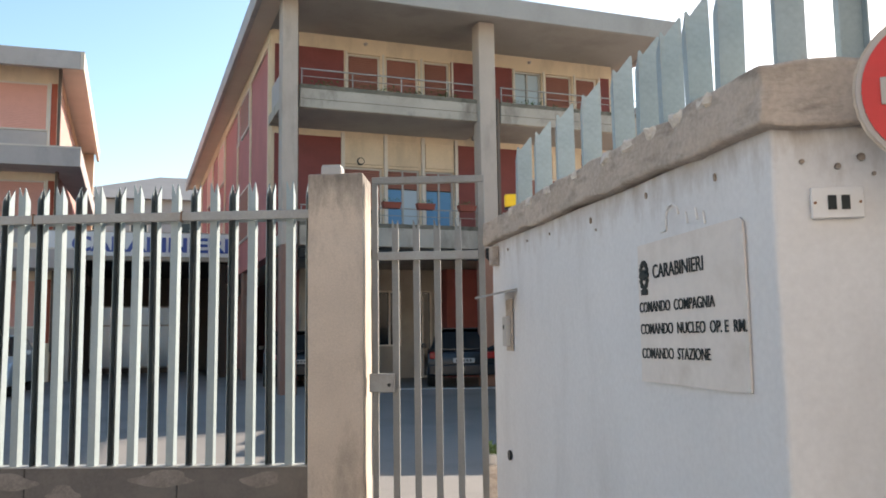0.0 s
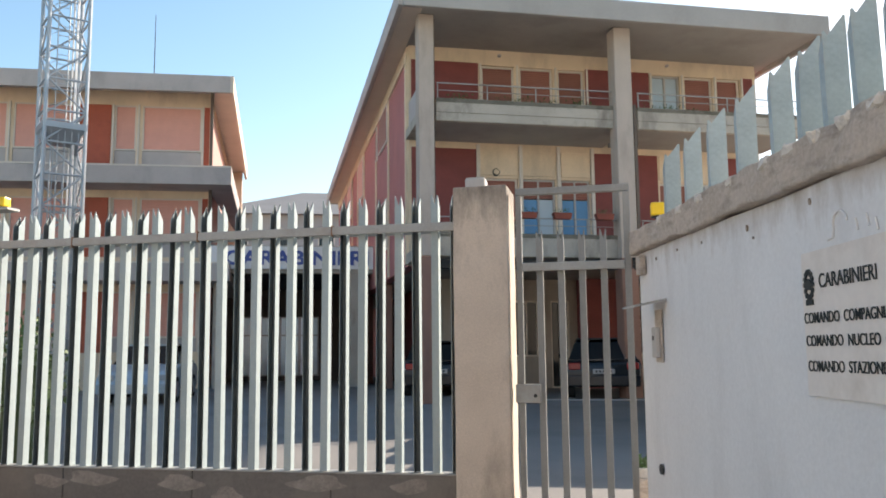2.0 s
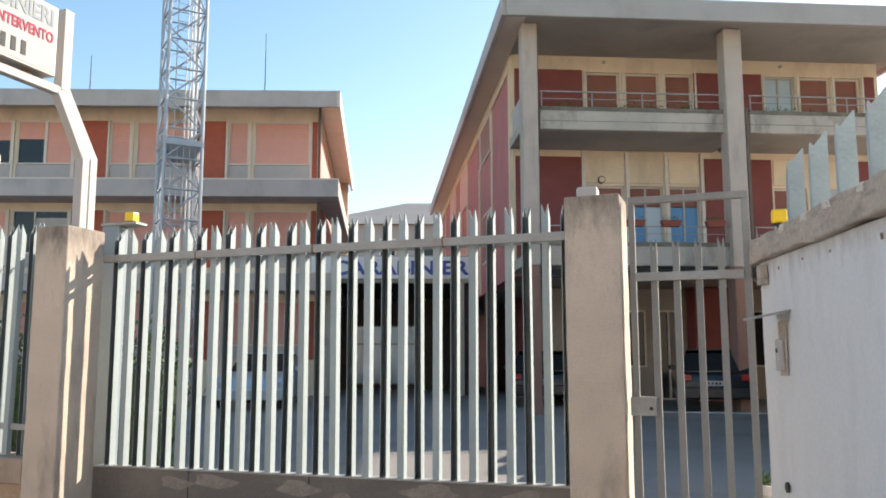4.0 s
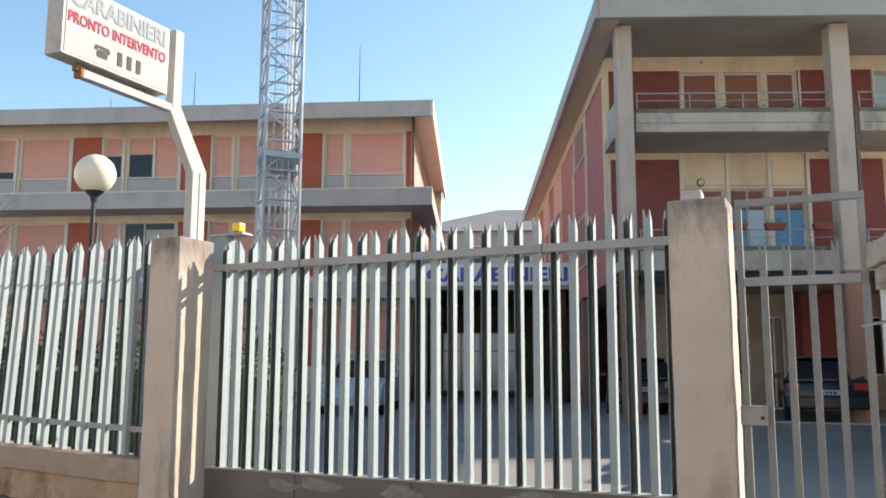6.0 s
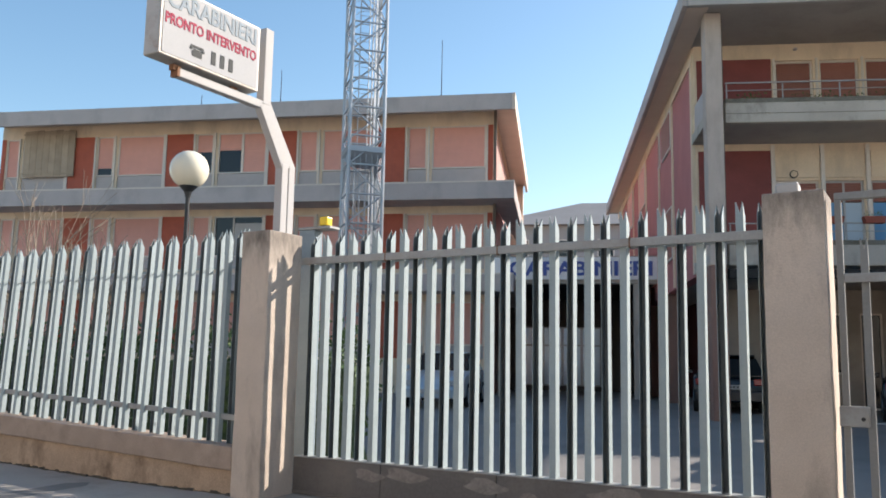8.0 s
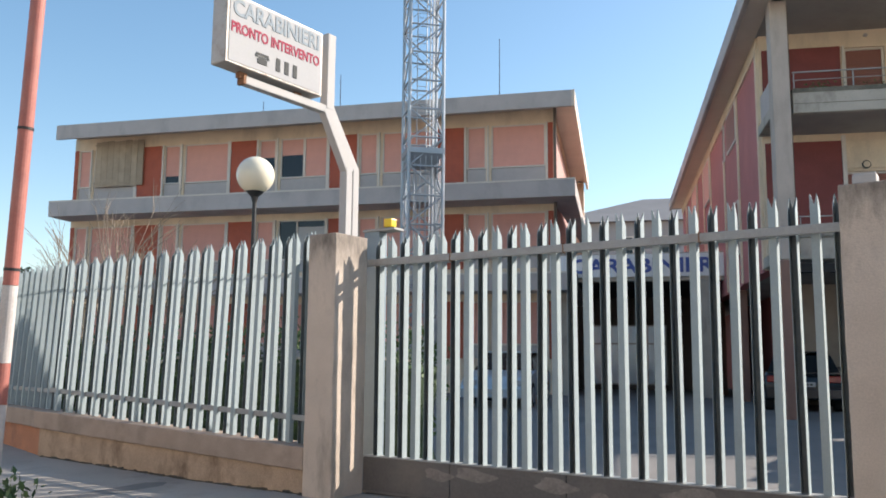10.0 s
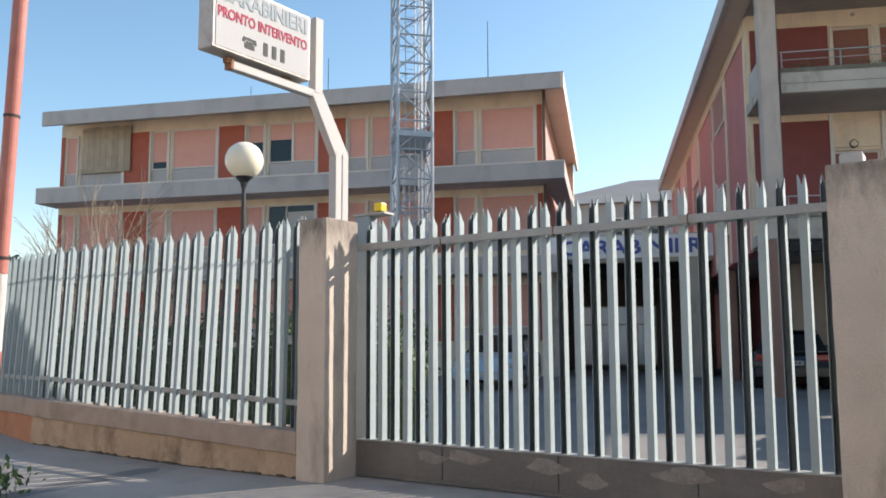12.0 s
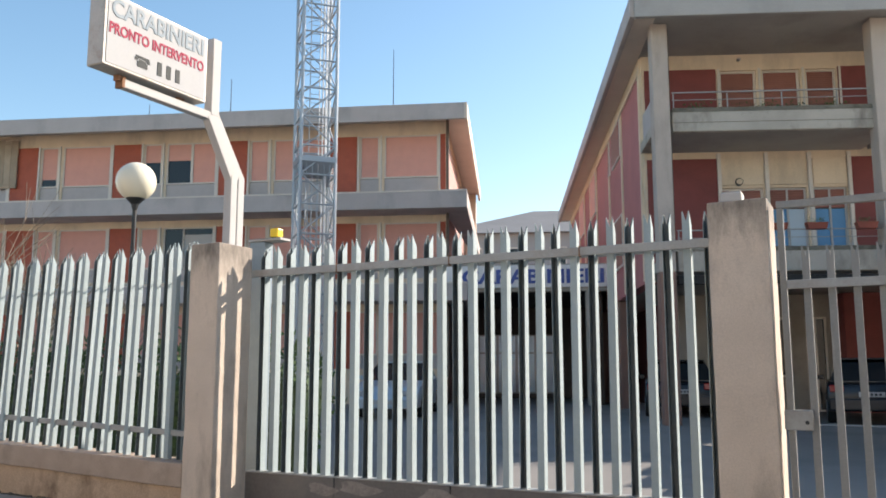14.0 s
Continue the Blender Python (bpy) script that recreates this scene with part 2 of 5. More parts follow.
    "rustypale": mat("rust_streaked_galvanised", (0.33, 0.41, 0.43), 0.55, 0.05, vary=0.14, scale=5, fine=50, bump=0.05, stain=(0.44, 0.31, 0.22), amount=0.9, sscale=3.2, streak=2.6, island=0.08),
    # beige darkened to carry the shade of the deep recess
    "portico": mat("beige_render_recess_shade", (0.36, 0.32, 0.27), 0.9, vary=0.15, scale=1.5, fine=40, bump=0.2, stain=(0.2, 0.17, 0.14), amount=0.5, sscale=1.0),
    "columnlow": mat("red_brown_column_paint", (0.27, 0.155, 0.12), 0.9, vary=0.15, scale=1.6, fine=50, bump=0.2, stain=(0.15, 0.09, 0.07), amount=0.5, sscale=1.5, streak=2),
    "mortar": mat("pale_mortar", (0.62, 0.57, 0.51), 0.95, vary=0.18, scale=9, fine=70, bump=0.5),
    # cream lifted so the eaves hold bounced light in their colour
    "cream": mat("cream_eave_bounce", (0.66, 0.56, 0.47), 0.85, vary=0.08, scale=1.2, fine=40, bump=0.1, stain=(0.5, 0.4, 0.32), amount=0.3, sscale=1.0),
    "farwall": mat("far_grey_building", (0.36, 0.35, 0.35), 0.9, vary=0.08, scale=0.6, fine=20, bump=0.05),
    "farroof": mat("far_grey_roof", (0.29, 0.28, 0.275), 0.9, vary=0.12, scale=0.6, fine=20, bump=0.1),
}


M["farroof"].node_tree.nodes["Principled BSDF"].inputs["Specular IOR Level"].default_value = 0.05


def leafmat(name, a, b):
    m = bpy.data.materials.new(name)
    m.use_nodes = True
    n, l = m.node_tree.nodes, m.node_tree.links
    g = n.new("ShaderNodeNewGeometry")
    mix = n.new("ShaderNodeMix")
    mix.data_type = "RGBA"
    mix.inputs["A"].default_value, mix.inputs["B"].default_value = (*a, 1), (*b, 1)
    l.new(g.outputs["Random Per Island"], mix.inputs["Factor"])
    l.new(mix.outputs["Result"], n["Principled BSDF"].inputs["Base Color"])
    n["Principled BSDF"].inputs["Roughness"].default_value = 0.6
    return m


M["leaf"] = leafmat("hedge_leaves", (0.035, 0.075, 0.02), (0.10, 0.17, 0.05))
M["pine"] = leafmat("dark_pine_needles", (0.03, 0.06, 0.025), (0.06, 0.10, 0.04))


def glassmat(name, color, rough=0.08):
    m = bpy.data.materials.new(name)
    m.use_nodes = True
    b = m.node_tree.nodes["Principled BSDF"]
    b.inputs["Base Color"].default_value = (*color, 1)
    b.inputs["Roughness"].default_value = rough
    b.inputs["Specular IOR Level"].default_value = 0.35
    return m


M["glass"] = glassmat("dark_window_glass", (0.02, 0.024, 0.028))
M["frosted"] = glassmat("pale_frosted_glass", (0.74, 0.88, 0.95), 0.55)
M["frosted"].node_tree.nodes["Principled BSDF"].inputs["Transmission Weight"].default_value = 0.75
M["globe"] = glassmat("cream_opal_globe", (0.80, 0.74, 0.58), 0.25)
M["bluecurtain"] = glassmat("white_curtain_glass", (0.45, 0.55, 0.62), 0.3)


# mesh helpers
def box(bm, x0, y0, z0, x1, y1, z1):
    v = [bm.verts.new(p) for p in ((x0, y0, z0), (x1, y0, z0), (x1, y1, z0), (x0, y1, z0), (x0, y0, z1), (x1, y0, z1), (x1, y1, z1), (x0, y1, z1))]
    for f in ((3, 2, 1, 0), (4, 5, 6, 7), (0, 1, 5, 4), (1, 2, 6, 5), (2, 3, 7, 6), (3, 0, 4, 7)):
        bm.faces.new([v[i] for i in f])
    return v


def boxes(*bs):
    bm = bmesh.new()
    for b in bs:
        box(bm, *b)
    return bm


def bevelled(bm, r=0.01, n=1):
    bmesh.ops.bevel(bm, geom=list(bm.edges), offset=r, segments=n, affect="EDGES", profile=0.5)
    return bm


def prism(bm, pts, axis, o, th):
    """A flat outline pts (two coordinates) lifted to thickness th along an axis, from o."""
    def at(p, w):
        return {"x": (w, p[0], p[1]), "y": (p[0], w, p[1]), "z": (p[0], p[1], w)}[axis]
    a = [bm.verts.new(at(p, o)) for p in pts]
    b = [bm.verts.new(at(p, o + th)) for p in pts]
    k = len(pts)
    bm.faces.new(a)
    bm.faces.new(b[::-1])
    for i in range(k):
        bm.faces.new((a[i], b[i], b[(i + 1) % k], a[(i + 1) % k]))
    bmesh.ops.recalc_face_normals(bm, faces=bm.faces)


def rod(bm, p, q, r, n=8, r2=None):
    """A round bar from p to q."""
    p, q = Vector(p), Vector(q)
    d = q - p
    m = Matrix.Translation((p + q) / 2) @ d.to_track_quat("Z", "Y").to_matrix().to_4x4()
    bmesh.ops.create_cone(bm, cap_ends=True, segments=n, radius1=r, radius2=r if r2 is None else r2, depth=d.length, matrix=m)


def rough(bm, amp, size, seed=0.0):
    for v in bm.verts:
        v.co += noise.noise_vector(v.co / size + Vector((seed, seed, seed))) * amp
    return bm


def cut(bm, step):
    """Cuts a mesh with planes so that no face is much longer than step."""
    for k in range(3):
        lo, hi = min(v.co[k] for v in bm.verts), max(v.co[k] for v in bm.verts)
        for i in range(1, int((hi - lo) / step)):
            no = Vector((k == 0, k == 1, k == 2))
            bmesh.ops.bisect_plane(bm, geom=bm.verts[:] + bm.edges[:] + bm.faces[:], plane_co=no * (lo + i * step), plane_no=no)
    return bm


def finish(name, bm, material, smooth=False):
    me = bpy.data.meshes.new(name)
    bm.to_mesh(me)
    bm.free()
    me.materials.append(M[material])
    if smooth:
        me.polygons.foreach_set("use_smooth", [True] * len(me.polygons))
    return me


def part(name, bm, material, parent, label="", smooth=False, at=None):
    ob = new(name, finish(name, bm, material, smooth))
    ob.parent = parent
    if at is not None:
        ob.matrix_basis = at
    return tagged(ob, label)


def thing(name, label, category, m=None, group="", kind=""):
    ob = new(name)
    if m is not None:
        ob.matrix_basis = m
    return tagged(ob, label, category, group, kind)


def solid(name, bm, material, label, category="", kind="", group="", m=None, smooth=False):
    ob = new(name, finish(name, bm, material, smooth))
    if m is not None:
        ob.matrix_basis = m
    return tagged(ob, label, category, group, kind)


def letters(body, height, depth=0.004, width=None, bold=0.03):
    """Flat lettering in the xz plane, facing -y, from x=0, z=0; width: the length that the words are drawn out to."""
    cu = bpy.data.curves.new("words", "FONT")
    cu.body, cu.extrude, cu.offset = body, depth / 2, bold
    tmp = bpy.data.objects.new("words", cu)
    me = bpy.data.meshes.new_from_object(tmp)
    bm = bmesh.new()
    bm.from_mesh(me)
    bpy.data.objects.remove(tmp)
    xs, ys = [v.co.x for v in bm.verts], [v.co.y for v in bm.verts]
    sy = height / (max(ys) - min(ys))
    sx = sy if width is None else width / (max(xs) - min(xs))
    x0, y0 = min(xs), min(ys)
    for v in bm.verts:
        v.co = Vector(((v.co.x - x0) * sx, -v.co.z, (v.co.y - y0) * sy))
    return bm


def spell(parent, body, height, depth, width, material, at, bold=0.03):
    """The words as one part, each letter a part of its own under it."""
    bm = letters(body, height, depth, width, bold)
    left = set(bm.verts)
    groups = []
    while left:
        todo, seen = [left.pop()], []
        while todo:
            v = todo.pop()
            seen.append(v)
            for e in v.link_edges:
                o = e.other_vert(v)
                if o in left:
                    left.discard(o)
                    todo.append(o)
        groups.append(seen)
    for g in groups:
        keep = set(g)
        one = bmesh.new()
        pairs = {v: one.verts.new(v.co) for v in g}
        for f in bm.faces:
            if f.verts[0] in keep:
                one.faces.new([pairs[v] for v in f.verts])
        part("letter", one, material, parent, at=at)
    bm.free()


LEFT = pose(0, 0, 0, 0, 0, 20.63)
RIGHT = LEFT @ pose(2.31, 19.58, 0, 0, 0, 2.8)


# ground: street side, gentle rise to the west and into the yard
def level(x, y):
    z = 0.018 * max(0.0, min(20.0, -8.5 - x)) * (1.0 if y < 8 else max(0.0, 1 - (y - 8) / 6))
    z -= 0.035 * min(4.0, max(0.0, 6.4 - y))
    z += 0.25 * min(1.0, max(0.0, (y - 8.0) / 13.0))
    return z


def sheet(name, xs, ys, material, lift, label, category):
    bm = bmesh.new()
    rows = [[bm.verts.new((x, y, level(x, y) + lift)) for x in xs] for y in ys]
    for a, b in zip(rows, rows[1:]):
        for i in range(len(xs) - 1):
            bm.faces.new((a[i], a[i + 1], b[i + 1], b[i]))
    return solid(name, bm, material, label, category, "structure")


sheet("ground", [-900, -200, -60, -40, -30, -20, -14, -10, -7, -4, 0, 4, 10, 20, 40, 60, 200, 900], [-900, -200, -40, -10, 0, 3, 6, 8, 9, 10, 12, 14, 17, 21, 24, 30, 40, 60, 200, 900],
      "asphalt", 0.0, "worn dark grey asphalt of the yard and street", "ground")
sheet("pavement", [-24, -18, -14, -12, -10, -8.5, -7, -5, -3, -1, 1, 3, 6], [3.2, 4.0, 5, 6, 6.9], "paving", 0.012, "brownish grey asphalt pavement before the fence", "pavement")


# the gate line
def pale_mesh(h, w=0.058, d=0.078, t=0.004, paint="pale"):
    """A folded steel pale, web at -y, two flanges behind it, both corners cut to points."""
    bm = bmesh.new()
    prism(bm, [(-w / 2, 0), (w / 2, 0), (w / 2, h - 0.012), (w / 2 - 0.006, h), (0.004, h - 0.085), (-w / 2 + 0.006, h), (-w / 2, h - 0.012)], "y", -d / 2, t)
    for x in (-w / 2, w / 2 - t):
        prism(bm, [(-d / 2 + t, 0), (d / 2, 0), (d / 2, h - 0.11), (-d / 2 + t, h - 0.012)], "x", x, t)
    bm.normal_update()
    # inner faces get the darker tint that paints shade into the channel
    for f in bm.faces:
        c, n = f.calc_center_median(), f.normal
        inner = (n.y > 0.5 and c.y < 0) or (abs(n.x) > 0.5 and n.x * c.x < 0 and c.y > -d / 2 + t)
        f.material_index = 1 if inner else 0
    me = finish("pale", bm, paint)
    me.materials.append(M["paleshade"])
    return me


def pales(parent, mesh, places, turn=0.0):
    """Pales at places (x, y, z) of the parent, web forward and back in turn."""
    for i, (x, y, z) in enumerate(places):
        o = new("pale", mesh)
        o.parent = parent
        o.matrix_basis = pose(x, y, z) @ pose(0, 0, 0, random.uniform(-0.25, 0.25), random.uniform(-0.25, 0.25)) @ pose(0, 0, 0, 0, 0, turn + (0 if i % 2 == 0 else 180) + random.uniform(-1.5, 1.5))


def pillar(name, x0, x1, y0, y1, top, label):
    th = thing(name, label, "gate pillar", pose((x0 + x1) / 2, (y0 + y1) / 2, 0))
    w, d = (x1 - x0) / 2, (y1 - y0) / 2
    bm = bevelled(boxes((-w, -d, -0.05, w, d, top)), 0.012, 2)
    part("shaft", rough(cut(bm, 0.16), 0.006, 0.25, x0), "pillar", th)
    return th


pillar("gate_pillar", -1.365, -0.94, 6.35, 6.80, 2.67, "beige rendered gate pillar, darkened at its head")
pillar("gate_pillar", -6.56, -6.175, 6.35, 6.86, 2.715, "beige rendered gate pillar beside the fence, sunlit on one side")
bm = bevelled(boxes((-0.08, -0.07, 0, 0.08, 0.07, 0.075)), 0.012, 2)
box_head = thing("junction_box", "small white plastic box on the pillar head", "junction box", pose(-1.20, 6.50, 2.672))
part("body", bm, "white", box_head)
part("lid", boxes((-0.07, -0.06, 0.0755, 0.07, 0.06, 0.085)), "white", box_head)

# sliding gate
gate = thing("sliding_gate", "grey steel sliding gate of pointed upright pales", "gate", pose(-3.801, 6.952, -0.083))
gate.scale = (1.06, 1.06, 1.06)
GX = 3.6
for a, b in ((-5.86, -4.815), (-4.809, -3.615), (-3.609, -2.415), (-2.409, -1.30)):
    part("rail", bevelled(boxes((a + GX, -0.09, 2.345, b + GX, -0.052, 2.415)), 0.004), "rail", gate)
    part("base_beam", bevelled(boxes((a + GX, -0.07, 0.10, b + GX, 0.06, 0.44)), 0.006), "beam", gate, "grey-brown steel base beam")
    part("back_rail", boxes((a + GX, 0.052, 2.345, b + GX, 0.075, 2.40)), "rail", gate)
for x in (-4.812, -3.612, -2.412):
    part("joint_plate", boxes((x + GX - 0.004, -0.094, 2.335, x + GX + 0.004, -0.051, 2.425)), "rust", gate, "thin rusty joint between the rails")
for x, w, zz in ((-4.95, 0.16, 0.33), (-4.55, 0.22, 0.36), (-3.72, 0.20, 0.34), (-3.30, 0.13, 0.25), (-2.52, 0.24, 0.36), (-1.75, 0.15, 0.35)):
    bm = bmesh.new()
    prism(bm, [(w * math.cos(q) * (1 + 0.25 * math.sin(3 * q + x)), zz + 0.055 * math.sin(q) * (1 + 0.3 * math.cos(2 * q + x))) for q in [k / 16 * math.tau for k in range(16)]], "y", -0.0725, 0.002)
    part("worn_patch", bm, "wornbeam", gate, "pale worn patch on the base beam", at=pose(x + GX, 0, 0))
part("foot_angle", boxes((-5.84 + GX, -0.098, 0.10, -1.30 + GX, -0.071, 0.13)), "beam", gate)
part("ledge", boxes((-5.84 + GX, -0.078, 0.4405, -1.30 + GX, 0.065, 0.452)), "rail", gate)
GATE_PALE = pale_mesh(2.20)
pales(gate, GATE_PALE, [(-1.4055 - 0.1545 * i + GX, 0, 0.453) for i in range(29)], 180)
track = solid("gate_track", boxes((-6.6, 6.92, -0.01, -1.0, 6.98, 0.03)), "rail", "steel floor track under the sliding gate", "gate track")

# guide post with its warning lamp
post = thing("guide_post", "pale blue-grey steel gate post behind the pillar", "gate post", pose(-6.40, 7.26, 0))
part("column", bevelled(boxes((-0.115, -0.06, 0, 0.105, 0.09, 2.845)), 0.006), "postblue", post)
part("head_plate", bevelled(boxes((-0.125, -0.075, 2.846, 0.33, 0.11, 2.875)), 0.004), "rail", post)


def beacon(x, y, z):
    th = thing("warning_beacon", "yellow plastic flashing beacon", "beacon", pose(x, y, z), "gate beacons")
    bm = bmesh.new()
    rod(bm, (0, 0, -0.004 if z > 2.5 else -0.14), (0, 0, 0), 0.02, 10)
    rod(bm, (0, 0, 0), (0, 0, 0.012), 0.055, 16)
    part("base", bm, "blackmetal", th)
    bm = bevelled(boxes((-0.055, -0.055, 0.013, 0.055, 0.055, 0.115)), 0.016, 3)
    part("lens", bm, "yellow", th)


beacon(-6.20, 7.28, 2.876)
beacon(0.20, 6.62, 2.40)

# pedestrian gate
door = thing("pedestrian_gate", "closed grey steel pedestrian gate with upright pales", "gate", pose(-0.45, 6.50, 0))
for a, b in ((-0.89, -0.845), (-0.065, -0.015)):
    part("stile", bevelled(boxes((a + 0.45, -0.025, 0.06, b + 0.45, 0.025, 2.60)), 0.004), "gatepaint", door)
part("head_bar", bevelled(boxes((-0.44, -0.025, 2.601, 0.435, 0.025, 2.655)), 0.004), "gatepaint", door)
part("rail", bevelled(boxes((-0.395, -0.045, 2.00, 0.385, -0.005, 2.065)), 0.004), "rail", door)
part("bottom_rail", bevelled(boxes((-0.395, -0.03, 0.08, 0.385, 0.02, 0.14)), 0.004), "rail", door)
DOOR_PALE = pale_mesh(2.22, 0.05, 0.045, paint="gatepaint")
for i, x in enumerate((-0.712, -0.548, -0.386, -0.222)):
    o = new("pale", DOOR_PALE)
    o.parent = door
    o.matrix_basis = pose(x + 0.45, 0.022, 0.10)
lock = part("lock_box", bevelled(boxes((-0.46, -0.055, 0.995, -0.27, 0.03, 1.135)), 0.006), "rail", door)
bm = bmesh.new()
rod(bm, (-0.31, -0.07, 1.05), (-0.31, -0.05, 1.05), 0.014, 12)
part("keyhole", bm, "blackmetal", lock)
hinge = part("hinge", bevelled(boxes((0.44, -0.04, 2.0, 0.50, 0.02, 2.08)), 0.006), "blackmetal", door, "black hinge with a short chain")
for k in range(4):
    bm = bmesh.new()
    bmesh.ops.create_uvsphere(bm, u_segments=8, v_segments=6, radius=0.014, matrix=Matrix.Translation((0.455 + 0.012 * (k % 2), -0.05, 2.06 - 0.022 * k)))
    part("chain_link", bm, "blackmetal", hinge)

# fence on its low wall
fence_wall = thing("wall_1", "low rendered wall with a brown coping under the fence", "wall", pose(-9.0, 6.5, 0), kind="structure")


def strip(x0, x1, y0, y1, z0, z1, base):
    """A bar along x whose foot follows the ground."""
    bm = boxes((x0 - base[0], y0 - base[1], z0, x1 - base[0], y1 - base[1], z1))
    return bm


BASE = (-9.0, 6.5)
CORNER = -11.66
RISE = 0.036


def crest(x):
    """Height of the coping, which climbs westwards."""
    return 0.49 + RISE * max(0.0, -6.58 - x)


def climbing(bm, base, z_from):
    """Lifts the upper part of a bar along x with the coping."""
    for v in bm.verts:
        if v.co.z > z_from:
            v.co.z += crest(v.co.x + base) - 0.49
    return bm


plinth = cut(bevelled(strip(CORNER + 0.03, -6.57, 6.42, 6.70, -0.10, 0.25, BASE), 0.008), 0.2)
part("plinth", rough(climbing(plinth, -9.0, 0.15), 0.009, 0.3), "lowwall", fence_wall)
coping = cut(bevelled(strip(CORNER - 0.06, -6.585, 6.375, 6.75, 0.251, 0.49, BASE), 0.015, 2), 0.25)
part("coping", rough(climbing(coping, -9.0, -1.0), 0.007, 0.3), "coping", fence_wall)
bm = bmesh.new()
rnd = random.Random(4)
x = CORNER + 0.1
while x < -6.6:
    w = rnd.uniform(0.05, 0.14)
    h, d = rnd.uniform(0.006, 0.028), rnd.uniform(0.02, 0.06)
    zg = level(x, 6.38) + 0.005
    prism(bm, [(6.43, zg - 0.02), (6.43 - d, zg - 0.02), (6.43 - d * 0.6, zg + h * 0.5), (6.425, zg + h)], "x", x, w)
    x += w * rnd.uniform(0.6, 1.1)
tagged(new("soil", finish("soil", rough(bm, 0.014, 0.04), "soil")), "dark soil and moss gathered along the wall's foot", "soil", kind="stuff")
TURN = math.degrees(math.atan2(0.52, -2.3)) - 180
TOPW = crest(CORNER)
ret = pose(CORNER, 6.40, 0) @ pose(0, 0, 0, 0, 0, TURN)
ret_wall = thing("wall_2", "low orange-stained wall turning away from the street", "wall", ret, kind="structure")
part("plinth", rough(cut(bevelled(boxes((-14, 0.05, -0.05, 0.0, 0.32, TOPW - 0.241)), 0.008), 0.3), 0.008, 0.3), "orange", ret_wall)
part("coping", rough(cut(bevelled(boxes((-14, 0.0, TOPW - 0.24, 0.0, 0.37, TOPW)), 0.015, 2), 0.3), 0.006, 0.3), "coping", ret_wall)
fence = thing("palisade_fence", "pale grey steel palisade fence on the low wall", "fence", pose(-9.0, 6.56, 0))
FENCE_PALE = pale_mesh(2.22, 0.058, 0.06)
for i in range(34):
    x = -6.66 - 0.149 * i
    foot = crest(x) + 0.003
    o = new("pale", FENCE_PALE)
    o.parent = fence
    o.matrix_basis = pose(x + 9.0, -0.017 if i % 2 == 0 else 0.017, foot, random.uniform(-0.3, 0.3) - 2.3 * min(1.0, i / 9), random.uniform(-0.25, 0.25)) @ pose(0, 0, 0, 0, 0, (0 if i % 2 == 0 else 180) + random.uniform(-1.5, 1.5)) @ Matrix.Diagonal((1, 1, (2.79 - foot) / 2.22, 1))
rail_bar = cut(bevelled(boxes((CORNER + 9, -0.016, 0.735, -6.57 + 9, 0.016, 0.795)), 0.004), 0.5)
part("rail", climbing(rail_bar, -9.0, -1.0), "rail", fence)
bm = bmesh.new()
rod(bm, (-6.60 + 9, 0.085, 2.39), (-8.0 + 9, 0.15, 2.39), 0.009, 6)
rod(bm, (-8.0 + 9, 0.15, 2.39), (CORNER + 9, 0.15, 2.39), 0.009, 6)
part("rail", bm, "pale", fence)
fence2 = thing("palisade_fence", "shaded grey steel palisade fence turning away", "fence", ret)
for i in range(70):
    o = new("pale", FENCE_PALE)
    o.parent = fence2
    o.matrix_basis = pose(-0.10 - 0.1425 * i, 0.18 + (-0.017 if i % 2 == 0 else 0.017), TOPW + 0.005, random.uniform(-0.3, 0.3) - 2.3, 0) @ pose(0, 0, 0, 0, 0, 0 if i % 2 == 0 else 180) @ Matrix.Diagonal((1, 1, (2.79 - TOPW) / 2.22, 1))
part("rail", bevelled(boxes((-10, 0.163, TOPW + 0.23, -0.02, 0.197, TOPW + 0.29)), 0.004), "rail", fence2)
part("rail", bevelled(boxes((-10, 0.26, 2.38, -0.02, 0.275, 2.40)), 0.004), "pale", fence2)

# the painted wall with its cap
P0, P1 = Vector((0.04, 6.45, 0)), Vector((1.01, 2.99, 0))
WDIR = (P1 - P0).normalized()
WLEN = (P1 - P0).length
# local x runs along the face towards the street corner, local -y is the painted side
WALL = Matrix.Translation(P0) @ pose(0, 0, 0, 0, 0, math.degrees(math.atan2(WDIR.y, WDIR.x)))


def ring(pts, z0, z1):
    bm = bmesh.new()
    prism(bm, pts, "z", z0, z1 - z0)
    return bm


N1 = Vector((-WDIR.y, WDIR.x, 0))
D2 = Vector((1.0, -0.045, 0)).normalized()
N2 = Vector((-D2.y, D2.x, 0))


def offset_line(o):
    """The wall's face line moved outwards by o: three points in plan."""
    a = P0 - N1 * o
    c = P1 + D2 * 6 - N2 * o
    d1, d2 = WDIR, D2
    p, q = P0 - N1 * o, P1 - N2 * o
    s = ((q.x - p.x) * d2.y - (q.y - p.y) * d2.x) / (d1.x * d2.y - d1.y * d2.x)
    return a, p + d1 * s, c


def plan_band(o_out, o_in, z0, z1, step, end=0.0):
    a, b, c = offset_line(o_out)
    d, e, f = offset_line(-o_in)
    a, d = a - WDIR * end, d - WDIR * end
    bm = ring([(p.x, p.y) for p in (a, b, c, f, e, d)], z0, z1)
    return cut(bevelled(bm, 0.012, 2), step)


side_wall = thing("wall_3", "grey-white painted wall bending at the street corner", "wall", kind="structure")
part("body", rough(plan_band(0.0, 0.34, -0.05, 2.105, 0.35), 0.007, 0.6), "wallpaint", side_wall)
